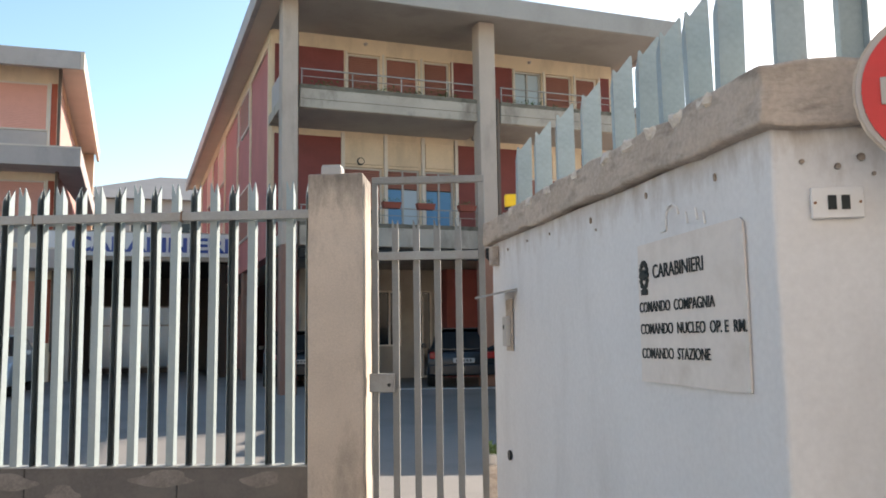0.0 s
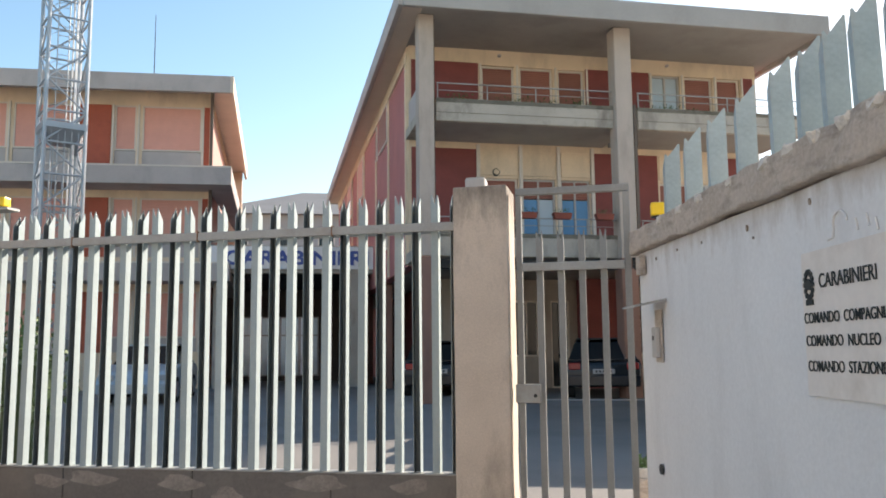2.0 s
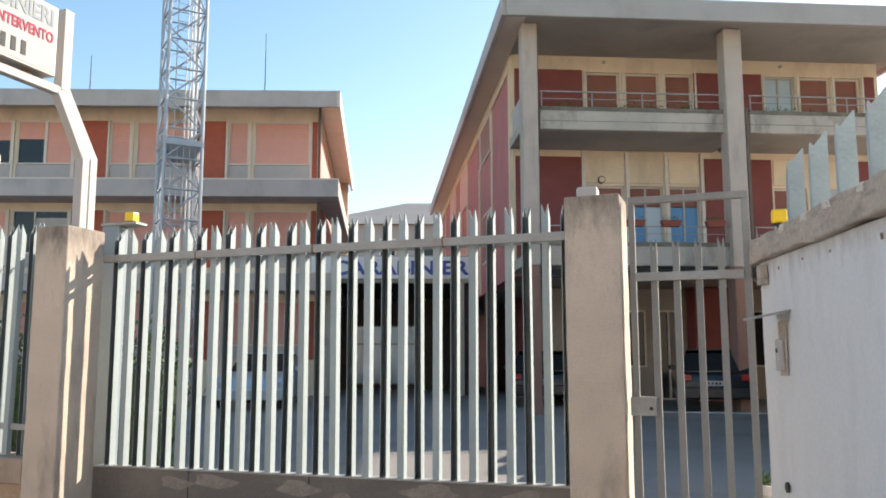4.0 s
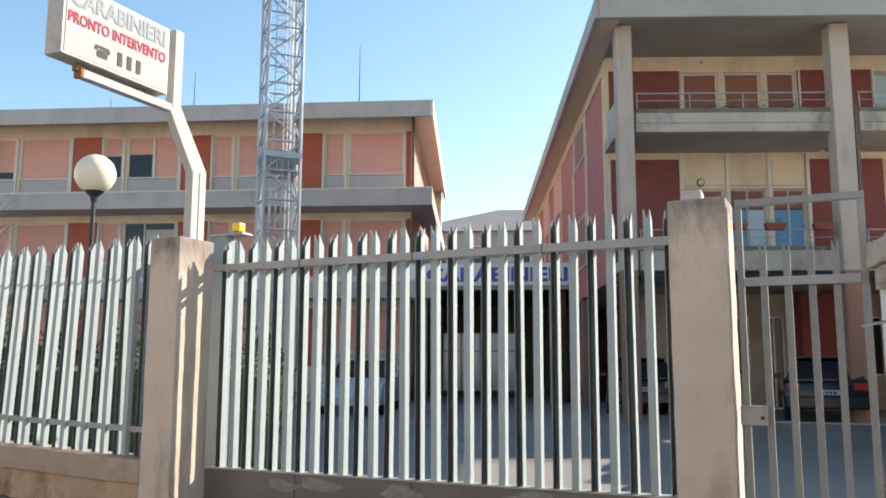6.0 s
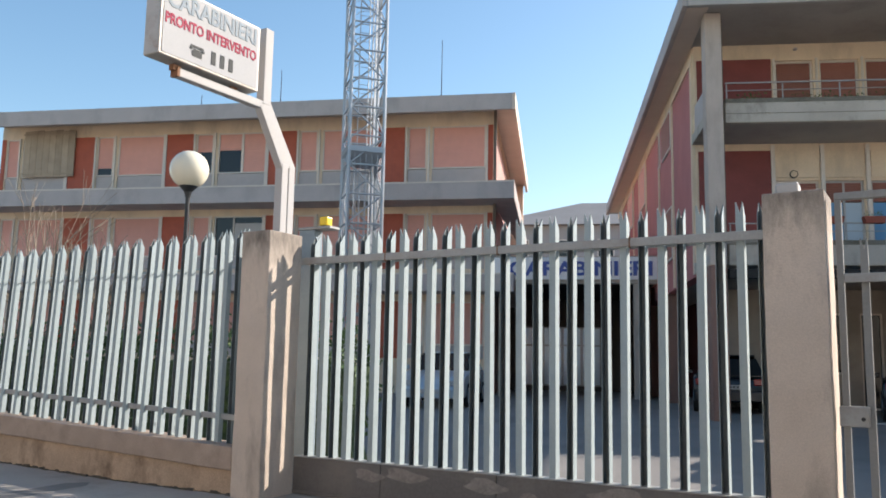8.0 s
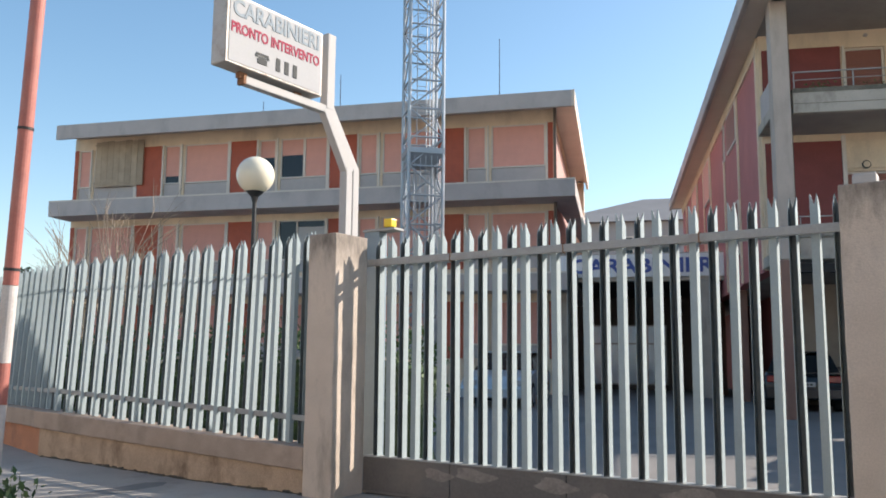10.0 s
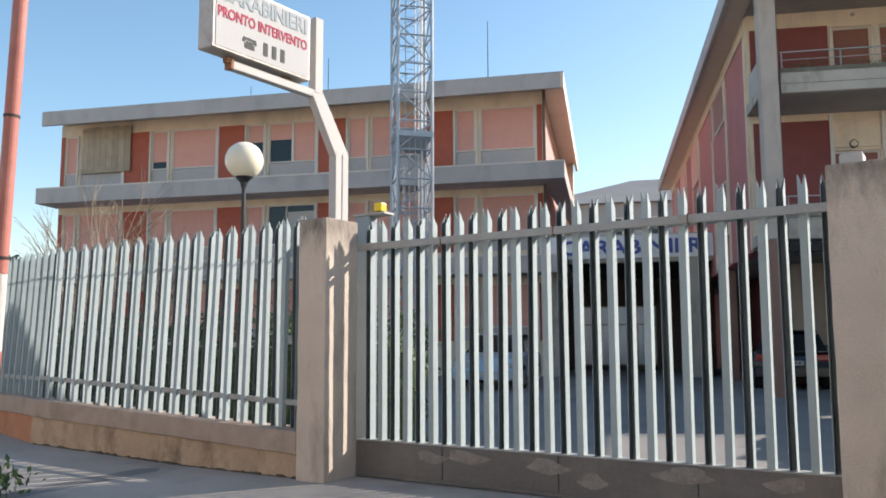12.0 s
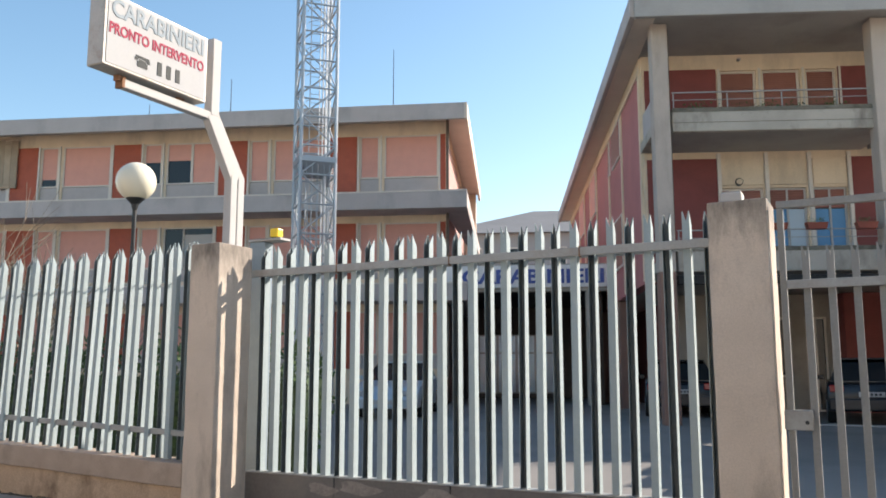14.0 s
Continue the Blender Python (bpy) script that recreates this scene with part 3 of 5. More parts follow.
part("cap", rough(rough(plan_band(0.055, 0.40, 2.106, 2.33, 0.07, 0.09), 0.018, 0.22), 0.008, 0.06, 3.0), "cap", side_wall, "crumbling stained concrete cap")
# the cap's top sinks towards the gate
for ob in side_wall.children:
    if ob.name.split(".")[0] == "cap":
        for v in ob.data.vertices:
            s = (v.co - P0).dot(WDIR)
            if v.co.z > 2.25:
                v.co.z -= 0.06 * max(0.0, min(1.0, 1 - s / WLEN))
wall_pales = thing("palisade_fence", "grey steel pointed pales set in the wall cap", "fence", WALL)
def cap_pale(h=0.52, w=0.104, d=0.05, t=0.005):
    """A folded pale whose web is cut on a slant to one point."""
    bm = bmesh.new()
    prism(bm, [(-w / 2, 0), (w / 2, 0), (w / 2, h - 0.004), (w / 2 - 0.008, h), (-w / 2 + 0.022, h - 0.092), (-w / 2 + 0.008, h - 0.07), (-w / 2, h - 0.078)], "y", -d / 2, t)
    prism(bm, [(-d / 2 + t, 0), (d / 2, 0), (d / 2, h - 0.16), (-d / 2 + t, h - 0.09)], "x", -w / 2, t)
    prism(bm, [(-d / 2 + t, 0), (d / 2, 0), (d / 2, h - 0.07), (-d / 2 + t, h - 0.012)], "x", w / 2 - t, t)
    return finish("pale", bm, "rustypale")


CAP_PALE = cap_pale()
spots = [0.77 + 0.40 * i for i in range(4)] + [2.39, 2.66, 2.89, 3.13, 3.36]
for i, s in enumerate(spots):
    o = new("pale", CAP_PALE)
    o.parent = wall_pales
    o.matrix_basis = pose(s - 0.05, 0.03, 2.235 + 0.055 * s / WLEN, 0, random.uniform(-1, 1), 84 + random.uniform(-4, 4))
for i, q in enumerate(spots):
    bm = boxes((-0.045 - 0.012 * (i % 3), -0.03, -0.03, 0.05, 0.035, 0.022))
    part("mortar_patch", rough(cut(bevelled(bm, 0.012), 0.02), 0.014, 0.03, q), "mortar", wall_pales, "pale mortar lump at a pale's foot", at=pose(q - 0.10, -0.035, 2.245 + 0.055 * q / WLEN, 0, 0, 12 * math.sin(5 * q)))
W2 = Matrix.Translation(P1) @ pose(0, 0, 0, 0, 0, math.degrees(math.atan2(D2.y, D2.x)))
wall_pales2 = thing("palisade_fence", "grey steel pointed pales along the street wall", "fence", W2)
for i in range(16):
    o = new("pale", CAP_PALE)
    o.parent = wall_pales2
    o.matrix_basis = pose(0.10 + 0.22 * i, 0.05, 2.29, 0, 0, (0 if i % 2 == 0 else 180))

# plaque
plaque = thing("plaque", "cream stone plaque with dark lettering on the painted wall", "plaque", WALL @ pose(2.525, -0.004, 1.165))
bm = bmesh.new()
prism(bm, [(0, 0.01), (0.882, 0), (0.885, 0.005), (0.885, 0.628), (0.868, 0.648), (0.004, 0.64), (0, 0.636)], "y", -0.009, 0.009)
bm = cut(bm, 0.15)
part("slab", rough(bm, 0.003, 0.2), "plaque", plaque)
for body, x, z, h, w in (("CARABINIERI", 0.155, 0.475, 0.062, 0.44), ("COMANDO  COMPAGNIA", 0.01, 0.325, 0.048, 0.66), ("COMANDO  NUCLEO  OP. E  RM.", 0.015, 0.225, 0.048, 0.87), ("COMANDO  STAZIONE", 0.02, 0.115, 0.048, 0.60)):
    spell(plaque, body, h, 0.003, w, "black", pose(x, -0.0125, z), 0.004)
bm = bmesh.new()
rod(bm, (0.065, -0.010, 0.495), (0.065, -0.017, 0.495), 0.028, 5)
emblem = part("emblem", bm, "black", plaque, "dark wreath emblem")
part("ribbon", boxes((0.035, -0.016, 0.405, 0.095, -0.0095, 0.43)), "black", emblem)
for k in range(14):
    bm = bmesh.new()
    q = k / 14 * math.tau
    rod(bm, (0.065 + 0.034 * math.cos(q), -0.010, 0.495 + 0.058 * math.sin(q)), (0.065 + 0.034 * math.cos(q), -0.016, 0.495 + 0.058 * math.sin(q)), 0.013, 7)
    part("wreath_leaf", bm, "black", emblem)

# chalk scribble above the plaque
bm = bmesh.new()
pts = [Vector((2.86 + 0.055 * math.cos(q), -0.006, 1.90 + 0.05 * math.sin(q))) for q in [k / 12 * math.pi * 1.1 for k in range(13)]]
pts += [Vector((2.80, -0.006, 1.845)), Vector((2.755, -0.006, 1.84))]
for p, q in zip(pts, pts[1:]):
    rod(bm, p, q, 0.0055, 5)
for x, z in ((2.98, 1.90), (3.06, 1.905), (3.12, 1.88)):
    rod(bm, (x, -0.006, z), (x + 0.012, -0.006, z - 0.05), 0.005, 5)
part("chalk_scribble", bm, "enamel", side_wall, "white chalk scribble", at=WALL)

# number tile with two bars
num = thing("number_tile", "small white enamel tile with two dark bars", "number plate", W2 @ pose(0.12, -0.006, 1.775))
part("tile", bevelled(boxes((0, -0.012, 0, 0.175, 0, 0.11)), 0.003), "enamel", num)
for x in (0.055, 0.10):
    part("bar", boxes((x, -0.016, 0.03, x + 0.028, -0.0125, 0.08)), "black", num)
for x in (0.012, 0.163):
    bm = bmesh.new()
    rod(bm, (x, -0.016, 0.055), (x, -0.012, 0.055), 0.005, 8)
    part("screw", bm, "rust", num)

# intercom niche with its metal hood, and the holes of the wall
call = thing("intercom", "white door phone under a metal rain hood", "intercom", WALL @ pose(0.44, -0.006, 1.30))
part("backplate", bevelled(boxes((-0.06, -0.012, 0, 0.075, 0, 0.36)), 0.003), "cap", call)
phone = part("phone", bevelled(boxes((-0.03, -0.05, 0.03, 0.055, -0.0125, 0.24)), 0.008, 2), "white", call)
part("button", bevelled(boxes((0.0, -0.056, 0.15, 0.025, -0.0505, 0.18)), 0.002), "blackmetal", phone)
bm = bmesh.new()
prism(bm, [(-0.22, 0.37), (-0.22, 0.385), (0.0, 0.43), (0.0, 0.415)], "x", -0.13, 0.30)
part("hood", bm, "rail", call, "bent grey metal hood")
pipe_box = solid("conduit_box", bevelled(boxes((0.10, -0.05, 1.93, 0.20, 0.0, 2.07)), 0.006), "cap", "small concrete-coloured conduit box under the cap", "conduit box", m=WALL @ pose(0, -0.006, 0))
bm = bmesh.new()
rod(bm, (0.38, -0.012, 0.57), (0.38, 0.0, 0.57), 0.035, 14)
solid("drain_hole", bm, "blackmetal", "round black hole in the painted wall", "hole", m=WALL @ pose(0, -0.006, 0))

# no-entry sign on its post
road = thing("road_sign", "round red no-entry sign with a white bar", "road sign", pose(1.46, 2.68, 0, 0, 0, -16))
bm = bmesh.new()
rod(bm, (0, 0.04, 0), (0, 0.04, 2.42), 0.03, 14)
part("post", bm, "rail", road, smooth=False)
for r, y, mt, nm in ((0.27, 0.0, "signrim", "rim"), (0.262, -0.006, "white", "border"), (0.245, -0.012, "roadred", "disc")):
    bm = bmesh.new()
    rod(bm, (0, y + 0.006, 2.15), (0, y, 2.15), r, 48)
    part(nm, bm, mt, road)
part("bar", bevelled(boxes((-0.19, -0.020, 2.105, 0.19, -0.0125, 2.195)), 0.003), "white", road, "white bar")

# bracket pole with the light box
sign = thing("sign_pole", "white cranked steel pole carrying an illuminated box sign", "sign", pose(-6.262, 6.62, 0))
SY = 6.62


def tube(bm, p, q, wx, wy):
    p, q = Vector(p), Vector(q)
    d = (q - p)
    m = Matrix.Translation(p) @ d.to_track_quat("Z", "X").to_matrix().to_4x4()
    vs = box(bm, -wx / 2, -wy / 2, 0, wx / 2, wy / 2, d.length)
    for v in vs:
        v.co = m @ v.co


for y, w in ((6.58, 0.10), (6.69, 0.10)):
    bm = bmesh.new()
    box(bm, -0.05, y - SY - w / 2, 2.66, 0.05, y - SY + w / 2, 3.46)
    part("upright", bevelled(bm, 0.006), "white", sign)
bm = bmesh.new()
prism(bm, [(6.64 - SY, 3.42), (6.44 - SY, 3.36), (6.06 - SY, 3.96), (6.22 - SY, 4.02)], "x", -0.047, 0.094)
part("crank", bevelled(bm, 0.006), "white", sign)
part("head", bevelled(boxes((-0.05, 6.10 - SY, 3.98, 0.05, 6.22 - SY, 4.79)), 0.006), "white", sign)
part("arm", bevelled(boxes((-0.044, 4.99 - SY, 3.93, 0.044, 6.11 - SY, 4.01)), 0.006), "white", sign)
bm = bmesh.new()
for v in box(bm, -0.047, 4.98 - SY, 3.927, 0.047, 5.01 - SY, 4.013):
    pass
part("arm_end", bm, "rust", sign, "rusted arm end")
for y in (5.02, 5.75):
    part("bracket", boxes((-0.03, y - SY, 4.021, 0.03, y + 0.09 - SY, 4.075)), "rust", sign, "rusty bracket")
case = part("box_case", bevelled(boxes((-0.10, 4.775 - SY, 4.09, 0.10, 6.06 - SY, 4.775)), 0.010), "signrim", sign)
part("face", boxes((0.1005, 4.81 - SY, 4.115, 0.106, 6.03 - SY, 4.75)), "signface", case, "white sign face")
for body, y, z, h, w, mt in (("CARABINIERI", 4.85, 4.56, 0.165, 1.14, "fadedgrey"), ("PRONTO INTERVENTO", 4.83, 4.395, 0.105, 1.17, "redletter")):
    spell(case, body, h, 0.004, w, mt, pose(0.1085, y - SY, z, 0, 0, 90), 0.026 if mt == "fadedgrey" else 0.026)
for k in range(3):
    part("bar", boxes((0.1065, 5.40 + 0.115 * k - SY, 4.175, 0.111, 5.455 + 0.115 * k - SY, 4.305)), "black", case)
bm = bmesh.new()
for a, b, c, d in ((5.16, 4.185, 5.28, 4.235), (5.18, 4.236, 5.26, 4.255), (5.14, 4.266, 5.30, 4.29), (5.13, 4.243, 5.165, 4.266), (5.275, 4.243, 5.31, 4.266)):
    box(bm, 0.1065, a - SY, b, 0.111, c - SY, d)
part("telephone_mark", bm, "black", case)

for ob in sign.children:
    if ob.name.split(".")[0] in ("crank", "head", "arm", "arm_end"):
        for v in ob.data.vertices:
            v.co.y, v.co.z = (v.co.y + SY + 0.16) * 1.015 - 0.16 - SY, (v.co.z - 1.38) * 1.015 + 1.38

# globe lamp
gl = thing("globe_lamp", "black iron lamp post with a cream globe", "street lamp", pose(-8.80, 7.60, 0.1))
bm = bmesh.new()
rod(bm, (0, 0, 0), (0, 0, 3.45), 0.036, 14, 0.028)
part("post", bm, "blackmetal", gl)
bm = bmesh.new()
rod(bm, (0, 0, 3.40), (0, 0, 3.47), 0.035, 16, 0.05)
rod(bm, (0, 0, 3.47), (0, 0, 3.56), 0.05, 20, 0.135)
part("cup", bm, "blackmetal", gl)
bm = bmesh.new()
bmesh.ops.create_uvsphere(bm, u_segments=40, v_segments=24, radius=0.255, matrix=Matrix.Translation((0, 0, 3.77)))
part("globe", bm, "globe", gl, smooth=True)


# buildings
def shutter_mesh(w, h, material, pitch=0.055):
    """A lowered roller shutter in the xz plane, its slats bulging towards -y."""
    bm = bmesh.new()
    n = max(2, int(h / pitch))
    p = h / n
    edge = []
    for i in range(n):
        edge += [(0.0, i * p), (-0.010, i * p + 0.2 * p), (-0.010, i * p + 0.8 * p)]
    prism(bm, [*edge, (0.0, h), (0.012, h), (0.012, 0.0)], "x", 0, w)
    return finish("shutter", bm, material)


def frame_bars(w, h, t=0.05, d=0.08, mid=()):
    bm = boxes((0, -d, 0, t, 0, h), (w - t, -d, 0, w, 0, h), (t, -d, 0, w - t, 0, t), (t, -d, h - t, w - t, 0, h))
    for x in mid:
        box(bm, x - t / 2, -d, t, x + t / 2, 0, h - t)
    return bm


def window(parent, x, y, z, w, h, fill="shutter", drop=1.0, panel=0.0, mid=(), fmat="frame", pane="glass"):
    """A window with its frame; its shutter is lowered by the share drop, with dark glass behind; panel: the height of a grey panel under it."""
    fr = part("window", frame_bars(w, h, mid=mid), fmat, parent, at=pose(x, y, z))
    part("pane", boxes((0.05, -0.02, 0.05, w - 0.05, -0.008, h - 0.05)), pane, fr)
    if drop > 0:
        hh = (h - 0.1) * drop
        o = new("shutter", shutter_mesh(w - 0.104, hh, fill))
        o.parent = fr
        o.matrix_basis = pose(0.052, -0.035, h - 0.05 - hh)
    if panel:
        part("infill_panel", bevelled(boxes((0.0, -0.05, -panel - 0.01, w, 0.0, -0.012)), 0.006), "greypanel", fr, "grey panel under the window")
    return fr


def wall_with_holes(name, parent, x0, x1, z0, z1, y0, y1, holes, material, label=""):
    """A wall of thickness y0..y1 with openings (xa, za, xb, zb) through it."""
    xs = sorted({x0, x1, *[min(max(h[k], x0), x1) for h in holes for k in (0, 2)]})
    zs = sorted({z0, z1, *[min(max(h[k], z0), z1) for h in holes for k in (1, 3)]})
    bm = bmesh.new()
    for a, b in zip(xs, xs[1:]):
        run = None
        for c, d in zip(zs, zs[1:]):
            mx, mz = (a + b) / 2, (c + d) / 2
            if not any(h[0] < mx < h[2] and h[1] < mz < h[3] for h in holes):
                box(bm, a, y0, c, b, y1, d)
    bmesh.ops.remove_doubles(bm, verts=bm.verts, dist=0.0005)
    seen = {}
    for f in list(bm.faces):
        key = tuple(sorted(v.index for v in f.verts))
        c = f.calc_center_median()
        key = (round(c.x, 3), round(c.y, 3), round(c.z, 3))
        seen.setdefault(key, []).append(f)
    bmesh.ops.delete(bm, geom=[f for fs in seen.values() if len(fs) > 1 for f in fs], context="FACES_ONLY")
    return part(name, bm, material, parent, label)


# ---- the long block to the west: local x to its right end, y into it; origin at its right front corner
LB = LEFT @ pose(-3.90, 30.53, 0)
west = thing("office_block", "low pink-shuttered office block with grey fascias", "building", LB)
X0 = -20.57
bays = []
for k in range(5):
    o = -4.31 * k
    bays.append(o)
STOREYS = ((8.11, 10.24, 10.75), (4.81, 6.90, 7.36), (1.51, 3.60, 4.05))
holes = []
for z0, z1, zt in STOREYS:
    for k, o in enumerate(bays):
        holes.append((-2.34 + o, z0, -0.30 + o, z1))
        holes.append((-3.28 + o, z0, -2.55 + o, z1) if k < 4 else (-20.33, z0, -19.72, z1))
wall_with_holes("wall", west, X0, 0.0, 0.0, 10.75, 0.0, 0.30, [h for h in holes if h[0] > X0], "beige")
# flank, turned slightly against the front
FL = pose(0, 0.3, 0, 0, 0, 2.87)
fl = part("flank_wall", boxes((-0.3, 0, 0, 0, 13.0, 10.70)), "flankpink", west, "pale pink sunlit flank", at=FL)
part("flank_band", boxes((0.002, 0.0, 10.35, 0.03, 13.0, 10.69)), "beige", fl)
part("back_wall", boxes((X0, 13.2, 0, 0, 13.5, 10.7)), "beige", west)
part("end_wall", boxes((X0, 0.3, 0, X0 + 0.3, 13.2, 10.7)), "flankred", west)
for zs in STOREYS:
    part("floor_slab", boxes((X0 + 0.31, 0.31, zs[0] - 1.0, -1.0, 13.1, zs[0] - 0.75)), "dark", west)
# roof with a deep fascia, and the ledge between the storeys
bm = bmesh.new()
prism(bm, [(X0 + 0.05, -1.20), (0.80, -1.20), (0.10, 13.6), (X0 + 0.05, 13.6)], "z", 10.76, 0.20)
part("roof", bm, "cream", west)
bm = bmesh.new()
prism(bm, [(X0 + 0.05, -1.32), (0.80, -1.32), (0.80, -1.205), (X0 + 0.05, -1.205)], "z", 10.42, 0.60)
part("fascia", bevelled(bm, 0.01), "fascia", west, "grey front fascia")
bm = bmesh.new()
prism(bm, [(0.805, -1.32), (0.92, -1.32), (0.22, 13.6), (0.105, 13.6)], "z", 10.42, 0.60)
part("fascia", bm, "cream", west, "pale eave edge")
bm = bmesh.new()
prism(bm, [(X0 + 0.1, -1.1), (0.75, -1.1), (0.08, 13.4), (X0 + 0.1, 13.4)], "z", 10.961, 0.05)
part("gravel_roof", bm, "tile", west)
bm = bmesh.new()
for i in range(60):
    x = -16 + i * 0.28
    rod(bm, (x, -0.8, 11.02), (x, 4.0, 11.35), 0.05, 6)
part("roof_tiles", bm, "tile", west)
for zt in (7.17, 3.87):
    bm = bmesh.new()
    prism(bm, [(X0 - 0.08, -1.32), (0.90, -1.32), (0.20, 13.3), (0.012, 13.3), (0.012, -0.002), (X0 - 0.08, -0.002)], "z", zt, 0.64)
    part("ledge", bevelled(bm, 0.01), "fascia", west, "projecting grey ledge")
    part("ledge_trim", boxes((X0 - 0.08, -1.335, zt + 0.60, 0.90, -1.321, zt + 0.655)), "frame", west, "pale trim on the ledge")
for j, (z0, z1, zt) in enumerate(STOREYS):
    for k, o in enumerate(bays):
        fill = "shutter"
        if (j, k) == (0, 2):
            window(west, -2.34 + o, 0.10, z0 + 0.50, 1.02, z1 - z0 - 0.50, fill, 0.42, 0.48)
            window(west, -1.32 + o, 0.10, z0 + 0.50, 1.02, z1 - z0 - 0.50, fill, 1.0, 0.48)
            window(west, -3.28 + o, 0.10, z0 + 0.50, 0.73, z1 - z0 - 0.50, fill, 0.45, 0.48)
        elif (j, k) == (1, 2):
            window(west, -2.34 + o, 0.10, z0 + 0.50, 2.04, z1 - z0 - 0.50, fill, 0.0, 0.48, mid=(0.8,))
            blind = part("blind", cut(boxes((-1.50 + o, 0.055, z0 + 0.56, -0.36 + o, 0.062, z1 - 0.28)), 0.3), "white", west, "pale half-drawn blind")
            window(west, -3.28 + o, 0.10, z0 + 0.50, 0.73, z1 - z0 - 0.50, fill, 1.0, 0.48)
        else:
            window(west, -2.34 + o, 0.10, z0 + 0.50, 2.04, z1 - z0 - 0.50, fill, 1.0, 0.48)
            if k < 4:
                window(west, -3.28 + o, 0.10, z0 + 0.50, 0.73, z1 - z0 - 0.50, fill, 0.82 if k == 3 and j == 0 else 1.0, 0.48)
        if k == 4:
            window(west, -20.33, 0.10, z0 + 0.50, 0.61, z1 - z0 - 0.50, fill, 1.0, 0.48)
        if k < 4:
            part("red_panel", bevelled(boxes((-4.60 + o, -0.03, z0, -3.40 + o, 0.001, z1)), 0.006), "redpanel", west, "dark red panel")
        for x in (-0.28, -2.50, -3.37, -4.66):
            if x + o > X0:
                part("mullion", bevelled(boxes((x + o, -0.07, z0 - 0.02, x + o + 0.07, 0.0, z1 + 0.02)), 0.006), "frame", west)
    part("end_panel", boxes((X0 + 0.02, -0.025, z0, X0 + 0.20, 0.0, z1)), "redpanel", west)
    part("corner_panel", boxes((-0.21, -0.02, z0, -0.02, 0.0, z1)), "redpanel", west)
    part("downpipe", boxes((0.04, -0.35, z0 - 0.3, 0.14, -0.25, zt - 0.02)), "darkwall", west)
# weathered boards over the last window
hoard = part("board_screen", boxes((-19.42, -0.12, 8.62, -17.14, -0.09, 10.50)), "timber", west, "weathered timber board screen")
for i in range(8):
    part("board", bevelled(boxes((-19.42 + 0.286 * i, -0.15, 8.60, -19.42 + 0.286 * i + 0.276, -0.121, 10.52 + 0.02 * (i % 3))), 0.004), "timber", hoard)
for zz in (8.72, 10.36):
    part("batten", boxes((-19.46, -0.175, zz, -17.10, -0.151, zz + 0.05)), "timber", hoard)


def aerial(x, y, z, h):
    th = thing("aerial", "thin metal rod aerial on the roof", "aerial", LB @ pose(x, y, z), "roof aerials")
    bm = bmesh.new()
    rod(bm, (0, 0, 0), (0, 0, h), 0.028, 6, 0.012)
    part("rod", bm, "blackmetal", th)
    part("foot", boxes((-0.1, -0.1, 0, 0.1, 0.1, 0.06)), "blackmetal", th)


aerial(-2.65, 3.4, 11.0, 4.0)
aerial(-9.8, 3.4, 11.0, 3.0)
aerial(-13.5, 3.4, 11.0, 2.0)

# ---- the higher block to the east: local x along its front, y into it; origin at the front column
east = thing("barracks_block", "concrete and red panelled block with deep balconies", "building", RIGHT)
east.scale = (1.03, 1, 1)
XE = 10.05
# columns
for x0, x1 in ((0.0, 0.37), (4.90, 5.34),):
    part("column", cut(bevelled(boxes((x0, 0, 3.66, x1, 0.45, 9.60)), 0.02), 2.0), "columnpaint", east)
    part("lower_column", cut(bevelled(boxes((x0 + 0.005, 0.005, 0.0, x1 - 0.005, 0.445, 3.659)), 0.02), 1.2), "columnlow", east, "red-brown painted lower column")
bm = bmesh.new()
prism(bm, [(-0.42, -0.55), (10.42, -0.55), (10.42, 27), (-0.42, 27)], "z", 9.62, 0.25)
part("roof", bm, "soffit", east)
part("fascia", bevelled(boxes((-0.45, -0.68, 9.50, 10.46, -0.555, 10.02)), 0.012), "fasciaL", east, "light grey roof fascia")
part("fascia", bevelled(boxes((-0.55, -0.55, 9.55, -0.425, 27, 10.02)), 0.012), "fascia", east, "dark verge along the flank")
part("fascia", bevelled(boxes((10.43, -0.55, 9.50, 10.55, 27, 10.02)), 0.012), "fasciaL", east)
part("roof_cover", boxes((-0.40, -0.54, 9.871, 10.4, 27, 9.93)), "tile", east)
# front wall of the upper storeys
third = [(2.06, 2.96, "brownshutter", 1.0), (3.11, 4.03, "brownshutter", 1.0), (4.18, 4.92, "brownshutter", 1.0), (6.89, 7.73, "brownshutter", 0.0), (7.87, 8.72, "brownshutter", 1.0), (8.85, 9.56, "brownshutter", 1.0)]
second = [(1.95, 3.00), (3.12, 4.03), (4.19, 5.00), (7.0, 7.9), (8.0, 8.9)]
hl = [(a, 7.15, b, 9.18) for a, b, *_ in third] + [(a, 4.0, b, 6.05) for a, b in second]
wall_with_holes("front_wall", east, 0.10, XE, 3.68, 9.615, 2.20, 2.50, hl, "beige")
for a, b, f, dr in third:
    window(east, a, 2.36, 7.15, b - a, 2.03, f, dr, 0.0, mid=() if dr else ((b - a) / 2,), fmat="white" if not dr else "frame", pane="glass" if dr else "bluecurtain")
